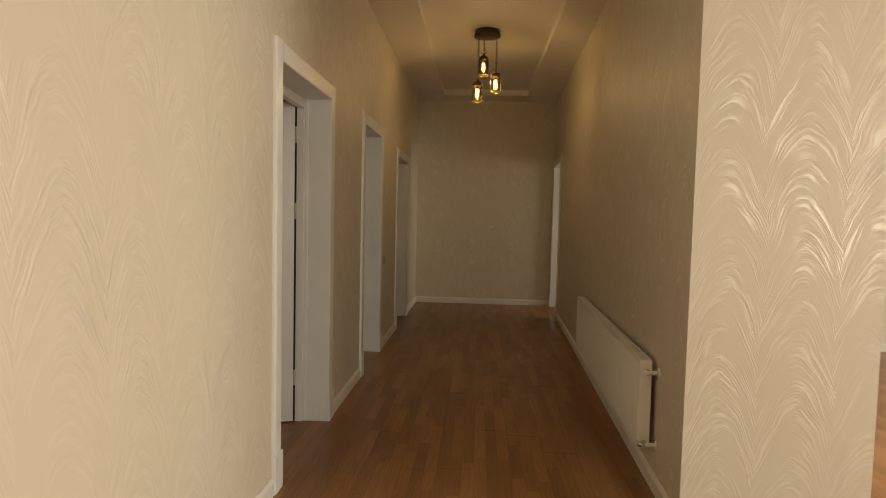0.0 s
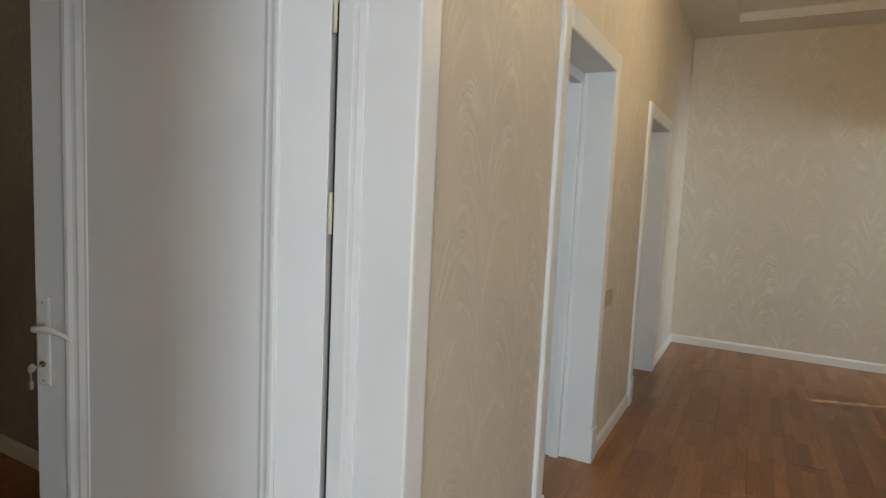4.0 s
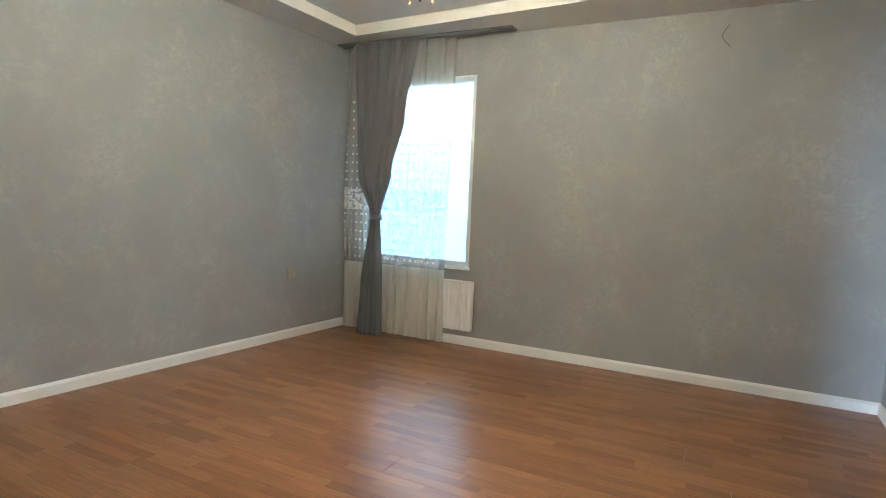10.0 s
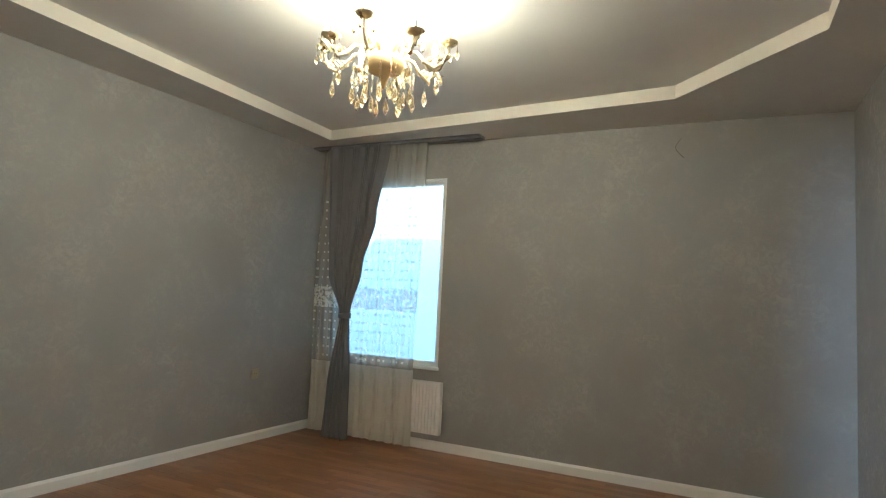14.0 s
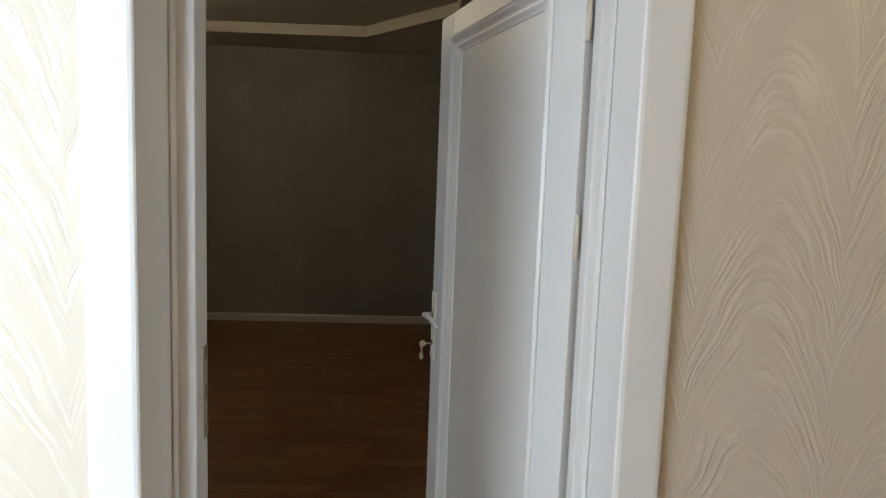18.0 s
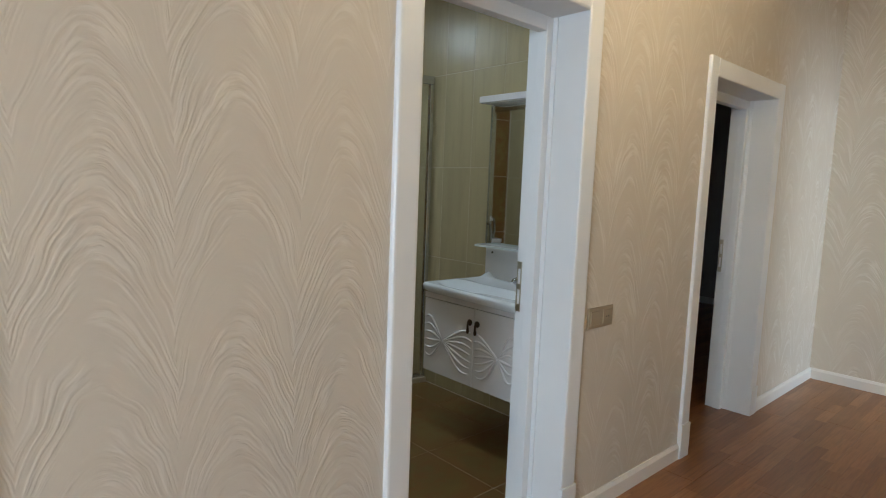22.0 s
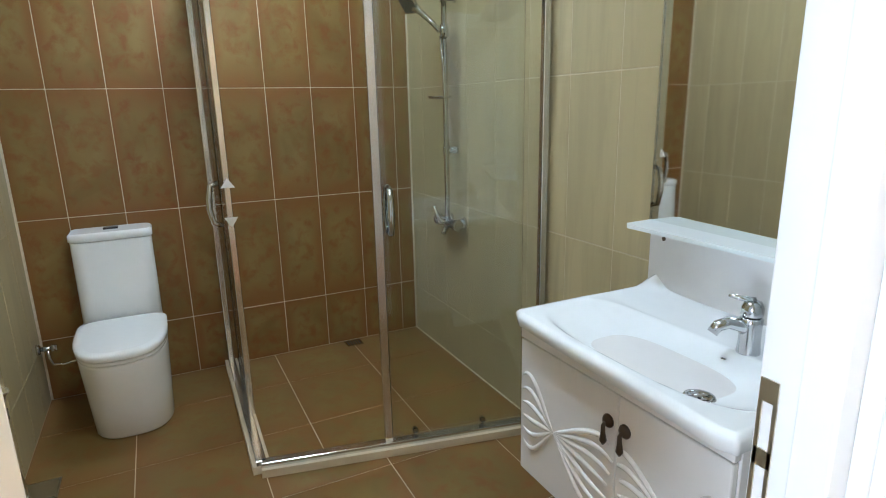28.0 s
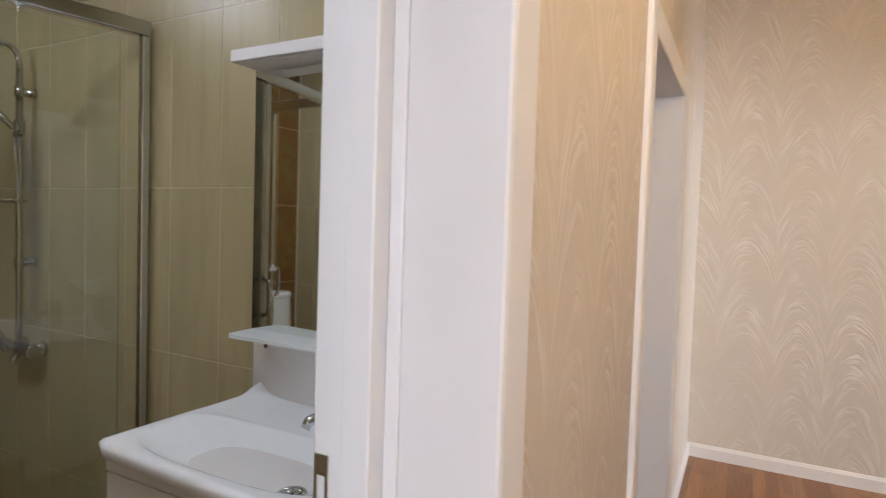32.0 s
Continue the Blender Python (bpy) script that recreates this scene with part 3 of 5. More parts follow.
structure("ceiling_room_three", boxed(-4.8, XR, 6.9, 11.6, 2.9, 3.1), CEIL, "plain ceiling of the third room", "ceiling")
structure("ground", boxed(-400, 400, -400, 400, -0.6, -0.45), EARTH, "bare yard ground around the house", "ground")
structure("backdrop", boxed(-9.2, -9.1, -6, 9, -0.46, 6.5), DAYGLOW, "bright hazy daylight outside the bedroom window", "backdrop")


# baseboards
def skirting(name, runs, depth=0.016, height=0.083):
    """runs: (axis, face, a0, a1, sign) along walls."""
    bm = bmesh.new()
    for axis, face, a0, a1, s in runs:
        prof = [(face, 0.0), (face + s * depth, 0.0), (face + s * depth, height - 0.018), (face + s * (depth - 0.005), height - 0.010), (face + s * 0.006, height), (face, height)]
        if axis == "x":
            prism(bm, [(p, q) for p, q in prof], a0, a1, "y")
        else:
            prism(bm, [(p, q) for p, q in prof], a0, a1, "x")
    return structure(name, bm, TRIM, "white painted skirting board", "baseboard")


PL = 0.095
skirting("baseboard_hall_west", [("x", XH, Y_S, DOORS[0][0] - PL, 1)] + [("x", XH, DOORS[i][1] + PL, DOORS[i + 1][0] - PL, 1) for i in (0, 1)] + [("x", XH, DOORS[2][1] + PL, Y_END, 1)])
askew.append(skirting("baseboard_hall_east", [("x", XE, Y_COR - 0.016, RD[0] - PL, -1), ("y", Y_COR, XE, 1.80, -1)]))
skirting("baseboard_hall_end", [("y", Y_END, XH, XE + 0.06, -1)])
skirting("baseboard_bedroom", [("x", BX, BY0, BY1, 1), ("y", BY1, BX, XR, -1), ("x", XR, BY0 - 0.26, DOORS[0][0] - PL, -1)])
slanted.append(skirting("baseboard_bedroom_south", [("y", BY0, BX, XR, 1)]))
skirting("baseboard_room_three", [("x", -4.8, 6.9, 11.6, 1), ("y", 6.9, -4.8, XR, 1), ("y", 11.6, -4.8, XR, -1)])
skirting("baseboard_living", [("x", 1.64, 3.2, 6.7, 1), ("y", 6.7, 1.64, 6.0, -1), ("x", 6.0, Y_S, 6.7, -1)])


# ---- doors ----
CASING = [(0.0, 0.0), (0.0, 0.011), (0.003, 0.0145), (0.010, 0.0165), (0.080, 0.018), (0.087, 0.0165), (0.091, 0.012), (0.091, 0.0)]


def doorway(name, face, back, s, y0, y1, top, label, stops=True, hinge=None):
    """Lining, stop frame, casings and plinths of an opening y0..y1 in a wall whose hall face looks towards s."""
    ob = thing(name, (face, y0, 0), label, "door", kind="structure")
    w = 0.091
    for edge, turn in ((y0, -1), (y1, 1)):
        prof = [(face + s * d, edge + turn * u) for u, d in CASING]
        part("casing", prism(bmesh.new(), prof, 0.0, top + w, "z"), WHITE, ob)
        lo, hi = sorted((edge - turn * 0.003, edge + turn * (w + 0.004)))
        lo2, hi2 = sorted((face + s * 0.0005, face + s * 0.024))
        part("plinth_block", boxed(lo2, hi2, lo, hi, 0.0, 0.185, 0.003), WHITE, ob)
        lo, hi = sorted((edge, edge + turn * 0.019))
        part("lining", boxed(min(face, back), max(face, back), lo, hi, 0.0, top), WHITE, ob)
    prof = [(face + s * d, top + u) for u, d in CASING]
    part("casing", prism(bmesh.new(), prof, y0 - 0.0, y1 + 0.0, "y"), WHITE, ob)
    part("lining", boxed(min(face, back), max(face, back), y0 - 0.019, y1 + 0.019, top, top + 0.019), WHITE, ob)
    if stops:
        def block(d0, d1, a, b, z0, z1):
            lo, hi = sorted((face - s * d0, face - s * d1))
            part("stop", boxed(lo, hi, min(a, b), max(a, b), z0, z1, 0.003), WHITE, ob)
        for edge, turn in ((y0, 1), (y1, -1)):
            free = edge != hinge
            block(0.150, 0.196, edge + turn * 0.0005, edge + turn * (0.042 if free else 0.026), 0.0, top - 0.0005)
            if free:
                block(0.1965, 0.249, edge + turn * 0.0005, edge + turn * 0.032, 0.0, top - 0.0005)
            else:
                # dark strip put in for the shade inside the hinge gap
                lo, hi = sorted((face - s * 0.203, face - s * 0.249))
                part("seal", boxed(lo, hi, *sorted((edge + turn * 0.0005, edge + turn * 0.007)), 0.0, top - 0.001), SHADE_AND_SPRAY, ob, "dark strip standing in for shade in the hinge gap")
            lo, hi = sorted((edge + turn * 0.0005, edge + turn * 0.008))
            a, b = sorted((face - s * 0.128, face - s * 0.1498))
            part("bead", boxed(a, b, lo, hi, 0.0, top - 0.001, 0.003), WHITE, ob)
        block(0.150, 0.196, y0 + (0.0422 if hinge != y0 else 0.0262), y1 - (0.0422 if hinge != y1 else 0.0262), top - 0.055, top - 0.0005)
    return ob


def door_leaf(frame_ob, hinge, turn, width, height, hand=1):
    """A white leaf with one long moulded panel. turn: degrees of the leaf's direction; hand: side on which the hall face lies."""
    m = pose(hinge[0], hinge[1], 0.008, 0, 0, turn)
    th = 0.036

    def put(bm):
        bm.transform(m)
        return bm

    st, sf, z0, z1 = 0.126, 0.097, 0.235, height - 0.080
    bm = bmesh.new()
    box(bm, 0, st, 0, th, 0, height, 0.002)
    box(bm, width - sf, width, 0, th, 0, height, 0.002)
    box(bm, st, width - sf, 0, th, 0, z0, 0.002)
    box(bm, st, width - sf, 0, th, z1, height, 0.002)
    leaf = part("door_leaf", put(bm), WHITE, frame_ob, "white panelled door leaf standing ajar")
    part("panel", put(boxed(st - 0.005, width - sf + 0.005, 0.012, th - 0.012, z0 - 0.005, z1 + 0.005)), WHITE, leaf)
    prof = [(-0.006, 0.0005), (-0.006, -0.005), (0.002, -0.010), (0.010, -0.009), (0.020, -0.002), (0.026, 0.0), (0.032, 0.0), (0.044, 0.0075), (0.050, 0.008), (0.052, 0.0119), (0.0, 0.0119)]
    for side in (0, 1):
        def q(d):
            return d if side == 0 else th - d
        part("moulding", put(prism(bmesh.new(), [(st + u, q(d)) for u, d in prof], z0, z1, "z")), WHITE, leaf)
        part("moulding", put(prism(bmesh.new(), [(width - sf - u, q(d)) for u, d in prof], z0, z1, "z")), WHITE, leaf)
        part("moulding", put(prism(bmesh.new(), [(q(d), z0 + u) for u, d in prof], st, width - sf, "x")), WHITE, leaf)
        part("moulding", put(prism(bmesh.new(), [(q(d), z1 - u) for u, d in prof], st, width - sf, "x")), WHITE, leaf)
        k = -1 if side == 0 else 1
        f = 0.0 if side == 0 else th
        hx, hz = width - 0.028, 0.957
        a, b = sorted((f, f + k * 0.008))
        part("handle_plate", put(boxed(hx - 0.019, hx + 0.019, a, b, hz - 0.125, hz + 0.115, 0.006)), ENAMEL, leaf, "ivory handle plate")
        lz = hz + 0.036
        pts = [(hx, f, lz), (hx, f + k * 0.035, lz), (hx - 0.012, f + k * 0.046, lz + 0.001), (hx - 0.05, f + k * 0.050, lz + 0.006), (hx - 0.085, f + k * 0.047, lz - 0.004), (hx - 0.115, f + k * 0.040, lz - 0.020)]
        part("lever", put(tube(bmesh.new(), pts, [0.009, 0.008, 0.009, 0.0095, 0.007, 0.004], 10)), ENAMEL, leaf, "ivory curved lever")
        part("keyhole", put(lathe(bmesh.new(), [(0.0085, 0.0), (0.0085, 0.004)], (hx, f + k * 0.008 - (0.0 if k > 0 else 0.004), hz - 0.065), 12, "y")), BRASS, leaf)
        for dz in (0.1, -0.11):
            part("screw", put(lathe(bmesh.new(), [(0.004, 0.0), (0.003, 0.0015)], (hx, f + k * 0.008 - (0.0 if k > 0 else 0.0015), hz + dz), 8, "y")), STEEL, leaf)
    key = bmesh.new()
    hx, hz = width - 0.028, 0.890
    tube(key, [(hx, th + 0.010, hz), (hx, th + 0.034, hz)], 0.003, 8)
    lathe(key, [(0.012, -0.0015), (0.0125, 0.0), (0.012, 0.0015)], (hx, th + 0.044, hz), 14, "x")
    box(key, hx - 0.002, hx + 0.002, th + 0.044, th + 0.050, hz - 0.038, hz - 0.010, 0.001)
    box(key, hx - 0.005, hx + 0.005, th + 0.042, th + 0.054, hz - 0.055, hz - 0.032, 0.002)
    part("key", put(key), STEEL, leaf, "steel keys hanging in the lock")
    part("lock_face", put(boxed(width - 0.0005, width + 0.0015, 0.010, 0.030, 0.86, 1.05, 0.0005)), STEEL, leaf)
    for z in (0.23, 1.28, 1.75):
        hinge_bm = tube(bmesh.new(), [(-0.007, th - 0.004, z), (-0.007, th - 0.004, z + 0.10)], 0.005, 10)
        for q in (0.030, 0.066):
            box(hinge_bm, -0.012, -0.001, th - 0.0075, th - 0.0015, z + q, z + q + 0.006)
        part("hinge", put(hinge_bm), IVORY, leaf, "small ivory hinge")
    return leaf


d1 = doorway("door_1", XH, XR, 1, *DOORS[0], DOOR_TOPS[0], "white panelled bedroom door standing half open", hinge=DOORS[0][1])
door_leaf(d1, (-1.1645, 3.962), 180 + 19.4, 0.802, 1.995)
d2 = doorway("door_2", XH, XR, 1, *DOORS[1], DOOR_TOPS[1], "white bathroom doorway with deep lining", hinge=DOORS[1][0])
d3 = doorway("door_3", XH, XR, 1, *DOORS[2], DOOR_TOPS[2], "white doorway to the third room", hinge=DOORS[2][0])
d4 = doorway("door_4", XE, XE2, -1, *RD, END_TOP, "white doorway to a bright end room", stops=False)
askew.append(d4)
# leaf of the bathroom opens against the side wall
door_leaf(d2, (-1.215, 5.10), 180 + 43, 0.70, 1.98)
door_leaf(d3, (-1.215, 7.01), 180 + 70, 0.76, 1.925)


def strike(parent, x, y, s, z0, z1):
    plate = bmesh.new()
    box(plate, x - 0.012, x + 0.012, y, y + s * 0.002, z0, z0 + 0.03, 0.0005)
    box(plate, x - 0.012, x + 0.012, y, y + s * 0.002, z1 - 0.03, z1, 0.0005)
    zm = (z0 + z1) / 2
    box(plate, x - 0.012, x + 0.012, y, y + s * 0.002, zm - 0.012, zm + 0.012, 0.0005)
    for a, b in ((-0.012, -0.007), (0.007, 0.012)):
        box(plate, x + a, x + b, y, y + s * 0.002, z0 + 0.03, z1 - 0.03)
    part("strike_plate", plate, STEEL, parent, "worn steel strike plate")


strike(d2, -1.183, DOORS[1][1] - 0.0325, -1, 0.877, 1.087)
strike(d1, -1.183, DOORS[0][0] + 0.0325, 1, 0.86, 1.07)
strike(d3, -1.183, DOORS[2][1] - 0.0325, -1, 0.905, 1.115)
for o in askew:
    o.matrix_world = EAST @ o.matrix_world
for o in slanted:
    o.matrix_world = SOUTH @ o.matrix_world

# ---- hall ----
def panel_radiator(name, face_x, y0, y1, z0, z1, s, label, valves=True):
    """A steel panel radiator that hangs on a wall; its ribbed front looks towards s along x."""
    ob = thing(name, (face_x, (y0 + y1) / 2, z0), label, "radiator")
    body = bmesh.new()
    n = int((y1 - y0) / 0.0335)
    p = (y1 - y0 - 0.03) / n
    out = [(face_x - s * 0.055, y0), (face_x, y0), (face_x, y0 + 0.012)]
    for k in range(n):
        a = y0 + 0.015 + k * p
        out += [(face_x, a + p * 0.10), (face_x - s * 0.008, a + p * 0.28), (face_x - s * 0.008, a + p * 0.72), (face_x, a + p * 0.90)]
    out += [(face_x, y1 - 0.012), (face_x, y1), (face_x - s * 0.055, y1)]
    prism(body, out, z0, z1 - 0.022, "z")
    part("panel", body, ENAMEL, ob, "ribbed white steel panel")
    a, b = sorted((face_x + s * 0.002, face_x - s * 0.057))
    grille = bmesh.new()
    box(grille, a, a + 0.012, y0 - 0.001, y1 + 0.001, z1 - 0.024, z1, 0.003)
    box(grille, b - 0.012, b, y0 - 0.001, y1 + 0.001, z1 - 0.024, z1, 0.003)
    steps = int((y1 - y0) / 0.04)
    for k in range(steps):
        q = y0 + (k + 0.5) * (y1 - y0) / steps
        box(grille, a + 0.010, b - 0.010, q - 0.012, q + 0.012, z1 - 0.010, z1 - 0.004)
    part("top_grille", grille, ENAMEL, ob)
    for yy, q in ((y0, -1), (y1, 1)):
        lo, hi = sorted((yy + q * 0.0015, yy - q * 0.004))
        part("side_cover", boxed(a, b, lo, hi, z0 + 0.02, z1 - 0.002, 0.001), ENAMEL, ob)
    for q in (y0 + 0.2, y1 - 0.2):
        lo, hi = sorted((face_x - s * 0.054, face_x - s * 0.081))
        part("bracket", boxed(lo, hi, q - 0.02, q + 0.02, z0 + 0.05, z1 - 0.05), ENAMEL, ob)
    if valves:
        for z, big in ((z1 - 0.055, True), (z0 + 0.03, False)):
            xm = face_x - s * 0.028
            part("valve_union", tube(bmesh.new(), [(xm, y0, z), (xm, y0 - 0.012, z), (xm, y0 - 0.014, z), (xm, y0 - 0.040, z)], [0.011, 0.011, 0.014, 0.014], 12), CHROME, ob)
            part("valve_head", tube(bmesh.new(), [(xm, y0 - 0.03, z), (xm + s * 0.004, y0 - 0.034, z), (xm + s * 0.028, y0 - 0.034, z), (xm + s * 0.034, y0 - 0.034, z)], [0.010, 0.014, 0.014, 0.010], 12), ENAMEL if big else CHROME, ob)
            part("pipe", tube(bmesh.new(), [(xm, y0 - 0.034, z), (xm - s * 0.03, y0 - 0.036, z), (face_x - s * 0.0815, y0 - 0.036, z)], [0.012, 0.010, 0.010], 12), ENAMEL, ob)
            part("wall_rose", tube(bmesh.new(), [(face_x - s * 0.0815, y0 - 0.036, z), (face_x - s * 0.074, y0 - 0.036, z)], [0.024, 0.018], 14), ENAMEL, ob)
    return ob


hr = panel_radiator("radiator", XE - 0.082, 3.28, 5.57, 0.195, 0.640, -1, "long white panel radiator on the hall wall")
hr.matrix_world = EAST @ hr.matrix_world


def pendant():
    cx, cy = 0.03, 6.13
    ob = thing("pendant_lamp", (cx, cy, TRAY_Z), "bronze ceiling pendant with three lit glass jar shades", "lamp")
    can = lathe(bmesh.new(), [(0.122, 0.0), (0.122, -0.045), (0.116, -0.052), (0.03, -0.054)], (cx, cy, TRAY_Z - 0.0005), 28)
    part("canopy", can, BRONZE, ob, "dark bronze canopy with a beaded rim")
    rim = bmesh.new()
    for k in range(36):
        a = 2 * math.pi * k / 36
        box(rim, cx + 0.123 * math.cos(a) - 0.004, cx + 0.123 * math.cos(a) + 0.004, cy + 0.123 * math.sin(a) - 0.004, cy + 0.123 * math.sin(a) + 0.004, TRAY_Z - 0.058, TRAY_Z - 0.040, 0.002, 1)
    part("beading", rim, BRONZE, ob)
    for bx, by, bz in ((0.0, 6.23, 2.79), (0.12, 6.12, 2.60), (-0.055, 6.05, 2.50)):
        top = TRAY_Z - 0.053
        chain = bmesh.new()
        z, k = top, 0
        while z > bz + 0.145:
            a = 0.006
            d = Vector((1, 0, 0)) if k % 2 else Vector((0, 1, 0))
            pts = [Vector((bx, by, z - 0.014)) + d * (a * math.sin(t)) + Vector((0, 0, 0.017 * math.cos(t))) for t in (2 * math.pi * i / 10 for i in range(11))]
            tube(chain, pts, 0.0019, 5, caps=False)
            z -= 0.027
            k += 1
        part("chain", chain, BRONZE, ob)
        part("cord", tube(bmesh.new(), [(bx + 0.004, by, top), (bx + 0.012, by + 0.004, (top + bz) / 2), (bx, by, bz + 0.12)], 0.0025, 6), BLACK, ob)
        part("cap", lathe(bmesh.new(), [(0.008, 0.155), (0.012, 0.14), (0.03, 0.125), (0.047, 0.115), (0.047, 0.085), (0.044, 0.083)], (bx, by, bz), 20), BRONZE, ob)
        hook = tube(bmesh.new(), [(bx - 0.03, by, bz + 0.165), (bx - 0.012, by, bz + 0.15), (bx, by, bz + 0.145), (bx + 0.012, by, bz + 0.15), (bx + 0.03, by, bz + 0.165)], 0.003, 6)
        part("hook", hook, BRONZE, ob)
        jar = lathe(bmesh.new(), [(0.043, 0.085), (0.052, 0.07), (0.052, -0.055), (0.049, -0.058), (0.049, 0.068), (0.041, 0.083)], (bx, by, bz), 24)
        shade = part("shade", jar, JAR, ob, "clear amber glass jar shade")
        shade.visible_shadow = False
        part("socket", lathe(bmesh.new(), [(0.014, 0.10), (0.016, 0.08), (0.015, 0.052)], (bx, by, bz), 14), BRONZE, ob)
        part("bulb", lathe(bmesh.new(), [(0.010, 0.055), (0.016, 0.04), (0.021, 0.015), (0.019, -0.012), (0.010, -0.035), (0.003, -0.042)], (bx, by, bz), 16), BULB_HALL, ob, "lit filament bulb")
        part("rim_ring", lathe(bmesh.new(), [(0.0535, -0.052), (0.0545, -0.058), (0.0535, -0.064), (0.0475, -0.064), (0.0475, -0.058)], (bx, by, bz), 24), BRASS, ob)


pendant()


def wall_plate(name, face, s, axis, a, z, w, h, gangs, material, label, kind="switch"):
    """A switch or socket plate on a wall. axis: the wall's normal; a: place along the wall."""
    def bx(a0, a1, d0, d1, z0, z1, bev):
        lo, hi = sorted((face + s * d0, face + s * d1))
        return boxed(lo, hi, a0, a1, z0, z1, bev) if axis == "x" else boxed(a0, a1, lo, hi, z0, z1, bev)
    ob = thing(name, (face, a, z) if axis == "x" else (a, face, z), label, kind)
    part("frame", bx(a - w / 2, a + w / 2, 0.0005, 0.009, z - h / 2, z + h / 2, 0.003), material, ob)
    g = w / gangs
    for k in range(gangs):
        c = a - w / 2 + g * (k + 0.5)
        part("rocker" if kind == "switch" else "insert", bx(c - g * 0.36, c + g * 0.36, 0.008, 0.0125, z - h * 0.33, z + h * 0.33, 0.002), material, ob)
    return ob, bx


sw, bx = wall_plate("light_switch", XH, 1, "x", 6.078, 0.868, 0.180, 0.088, 2, SWITCH, "champagne double plate of switch and socket beside a door")
for k in (-0.010, 0.010):
    part("socket_hole", bx(6.120 + k - 0.003, 6.120 + k + 0.003, 0.012, 0.0130, 0.865, 0.871, 0), BLACK, sw)

# ---- bedroom ----
panel_radiator("radiator", -5.918, 0.02, 1.205, 0.150, 0.609, 1, "white panel radiator under the bedroom window", valves=False)


def window():
    y0, y1, z0, z1 = WIN
    ob = thing("window_1", (BX, (y0 + y1) / 2, z0), "white plastic bedroom window with bright daylight behind", "window", kind="structure")
    x0, x1 = BX - 0.10, BX - 0.03
    f = 0.042
    part("window_frame", boxed(x0, x1, y0, y0 + f, z0, z1, 0.004), WHITE, ob)
    part("window_frame", boxed(x0, x1, y1 - f, y1, z0, z1, 0.004), WHITE, ob)
    part("window_frame", boxed(x0, x1, y0 + f, y1 - f, z0, z0 + f, 0.004), WHITE, ob)
    part("window_frame", boxed(x0, x1, y0 + f, y1 - f, z1 - f, z1, 0.004), WHITE, ob)
    pane = part("pane", boxed(x0 + 0.03, x0 + 0.036, y0 + f, y1 - f, z0 + f, z1 - f), PANE, ob)
    pane.visible_shadow = False
    part("window_sill", boxed(BX - 0.03, BX + 0.035, y0 - 0.02, y1 + 0.02, z0 - 0.028, z0, 0.006), WHITE, ob, "white sill board")
    part("reveal_trim", boxed(BX - 0.03, BX + 0.004, y1 - 0.004, y1 + 0.010, z0, z1 + 0.010, 0.002), WHITE, ob)
    part("reveal_trim", boxed(BX - 0.03, BX + 0.004, y0, y1 - 0.004, z1 - 0.004, z1 + 0.010, 0.002), WHITE, ob)


window()

rail = thing("curtain_rail", (-5.86, 0.6, BED_SOF), "dark curtain track along the ceiling edge", "curtain rail")
part("track", boxed(-5.93, -5.80, BY0 + 0.004, 1.52, BED_SOF - 0.020, BED_SOF - 0.0005, 0.003), DRAPE, rail)
part("groove", boxed(-5.885, -5.875, BY0 + 0.014, 1.505, BED_SOF - 0.023, BED_SOF - 0.0195), BLACK, rail)


def cloth(width_at, z0, z1, x_mid, folds, depth_at, rows=70, cols=110, sway=0.0):
    """A hanging sheet with upright folds; width_at(z) gives its two edges."""
    bm = bmesh.new()
    grid = []
    for i in range(rows + 1):
        z = z0 + (z1 - z0) * i / rows
        a, b = width_at(z)
        row = []
        for j in range(cols + 1):
            t = j / cols
            ph = folds * 2 * math.pi * t + 0.5 * math.sin(5 * t + z)
            d = depth_at(z) * (math.sin(ph) + 0.35 * math.sin(2.3 * ph + 1.7 + 0.6 * z))
            y = a + (b - a) * (t + 0.012 * math.sin(ph * 0.5 + z * 2))
            row.append(bm.verts.new((x_mid + d + sway * noise.noise(Vector((y * 3, z, 2.0))), y, z)))
        grid.append(row)
    for r, s in zip(grid, grid[1:]):
        for j in range(cols):
            bm.faces.new((r[j], r[j + 1], s[j + 1], s[j])).smooth = True
    return bm


def smooth(z, pairs):
    for (za, a), (zb, b) in zip(pairs, pairs[1:]):
        if za <= z <= zb:
            t = (z - za) / (zb - za)
            t = t * t * (3 - 2 * t)
            return a + (b - a) * t
    return pairs[0][1] if z < pairs[0][0] else pairs[-1][1]


L_EDGE = [(0.0, 0.045), (0.46, 0.07), (1.15, 0.165), (1.56, 0.0), (2.06, -0.03), (2.81, -0.075)]
R_EDGE = [(0.0, 0.31), (0.5, 0.30), (1.15, 0.262), (1.6, 0.378), (2.1, 0.505), (2.81, 0.63)]
dr = thing("drape", (-5.80, 0.1, 0.0), "grey curtain gathered with a tieback beside the window", "curtain")
sheet = part("fabric", cloth(lambda z: (smooth(z, L_EDGE), smooth(z, R_EDGE)), 0.004, BED_SOF - 0.021, -5.80, 5, lambda z: smooth(z, [(0, 0.040), (0.9, 0.03), (1.15, 0.016), (1.5, 0.016), (2.85, 0.020)])), DRAPE, dr)
mod = sheet.modifiers.new("thickness", "SOLIDIFY")
mod.thickness = 0.004
tie = bmesh.new()
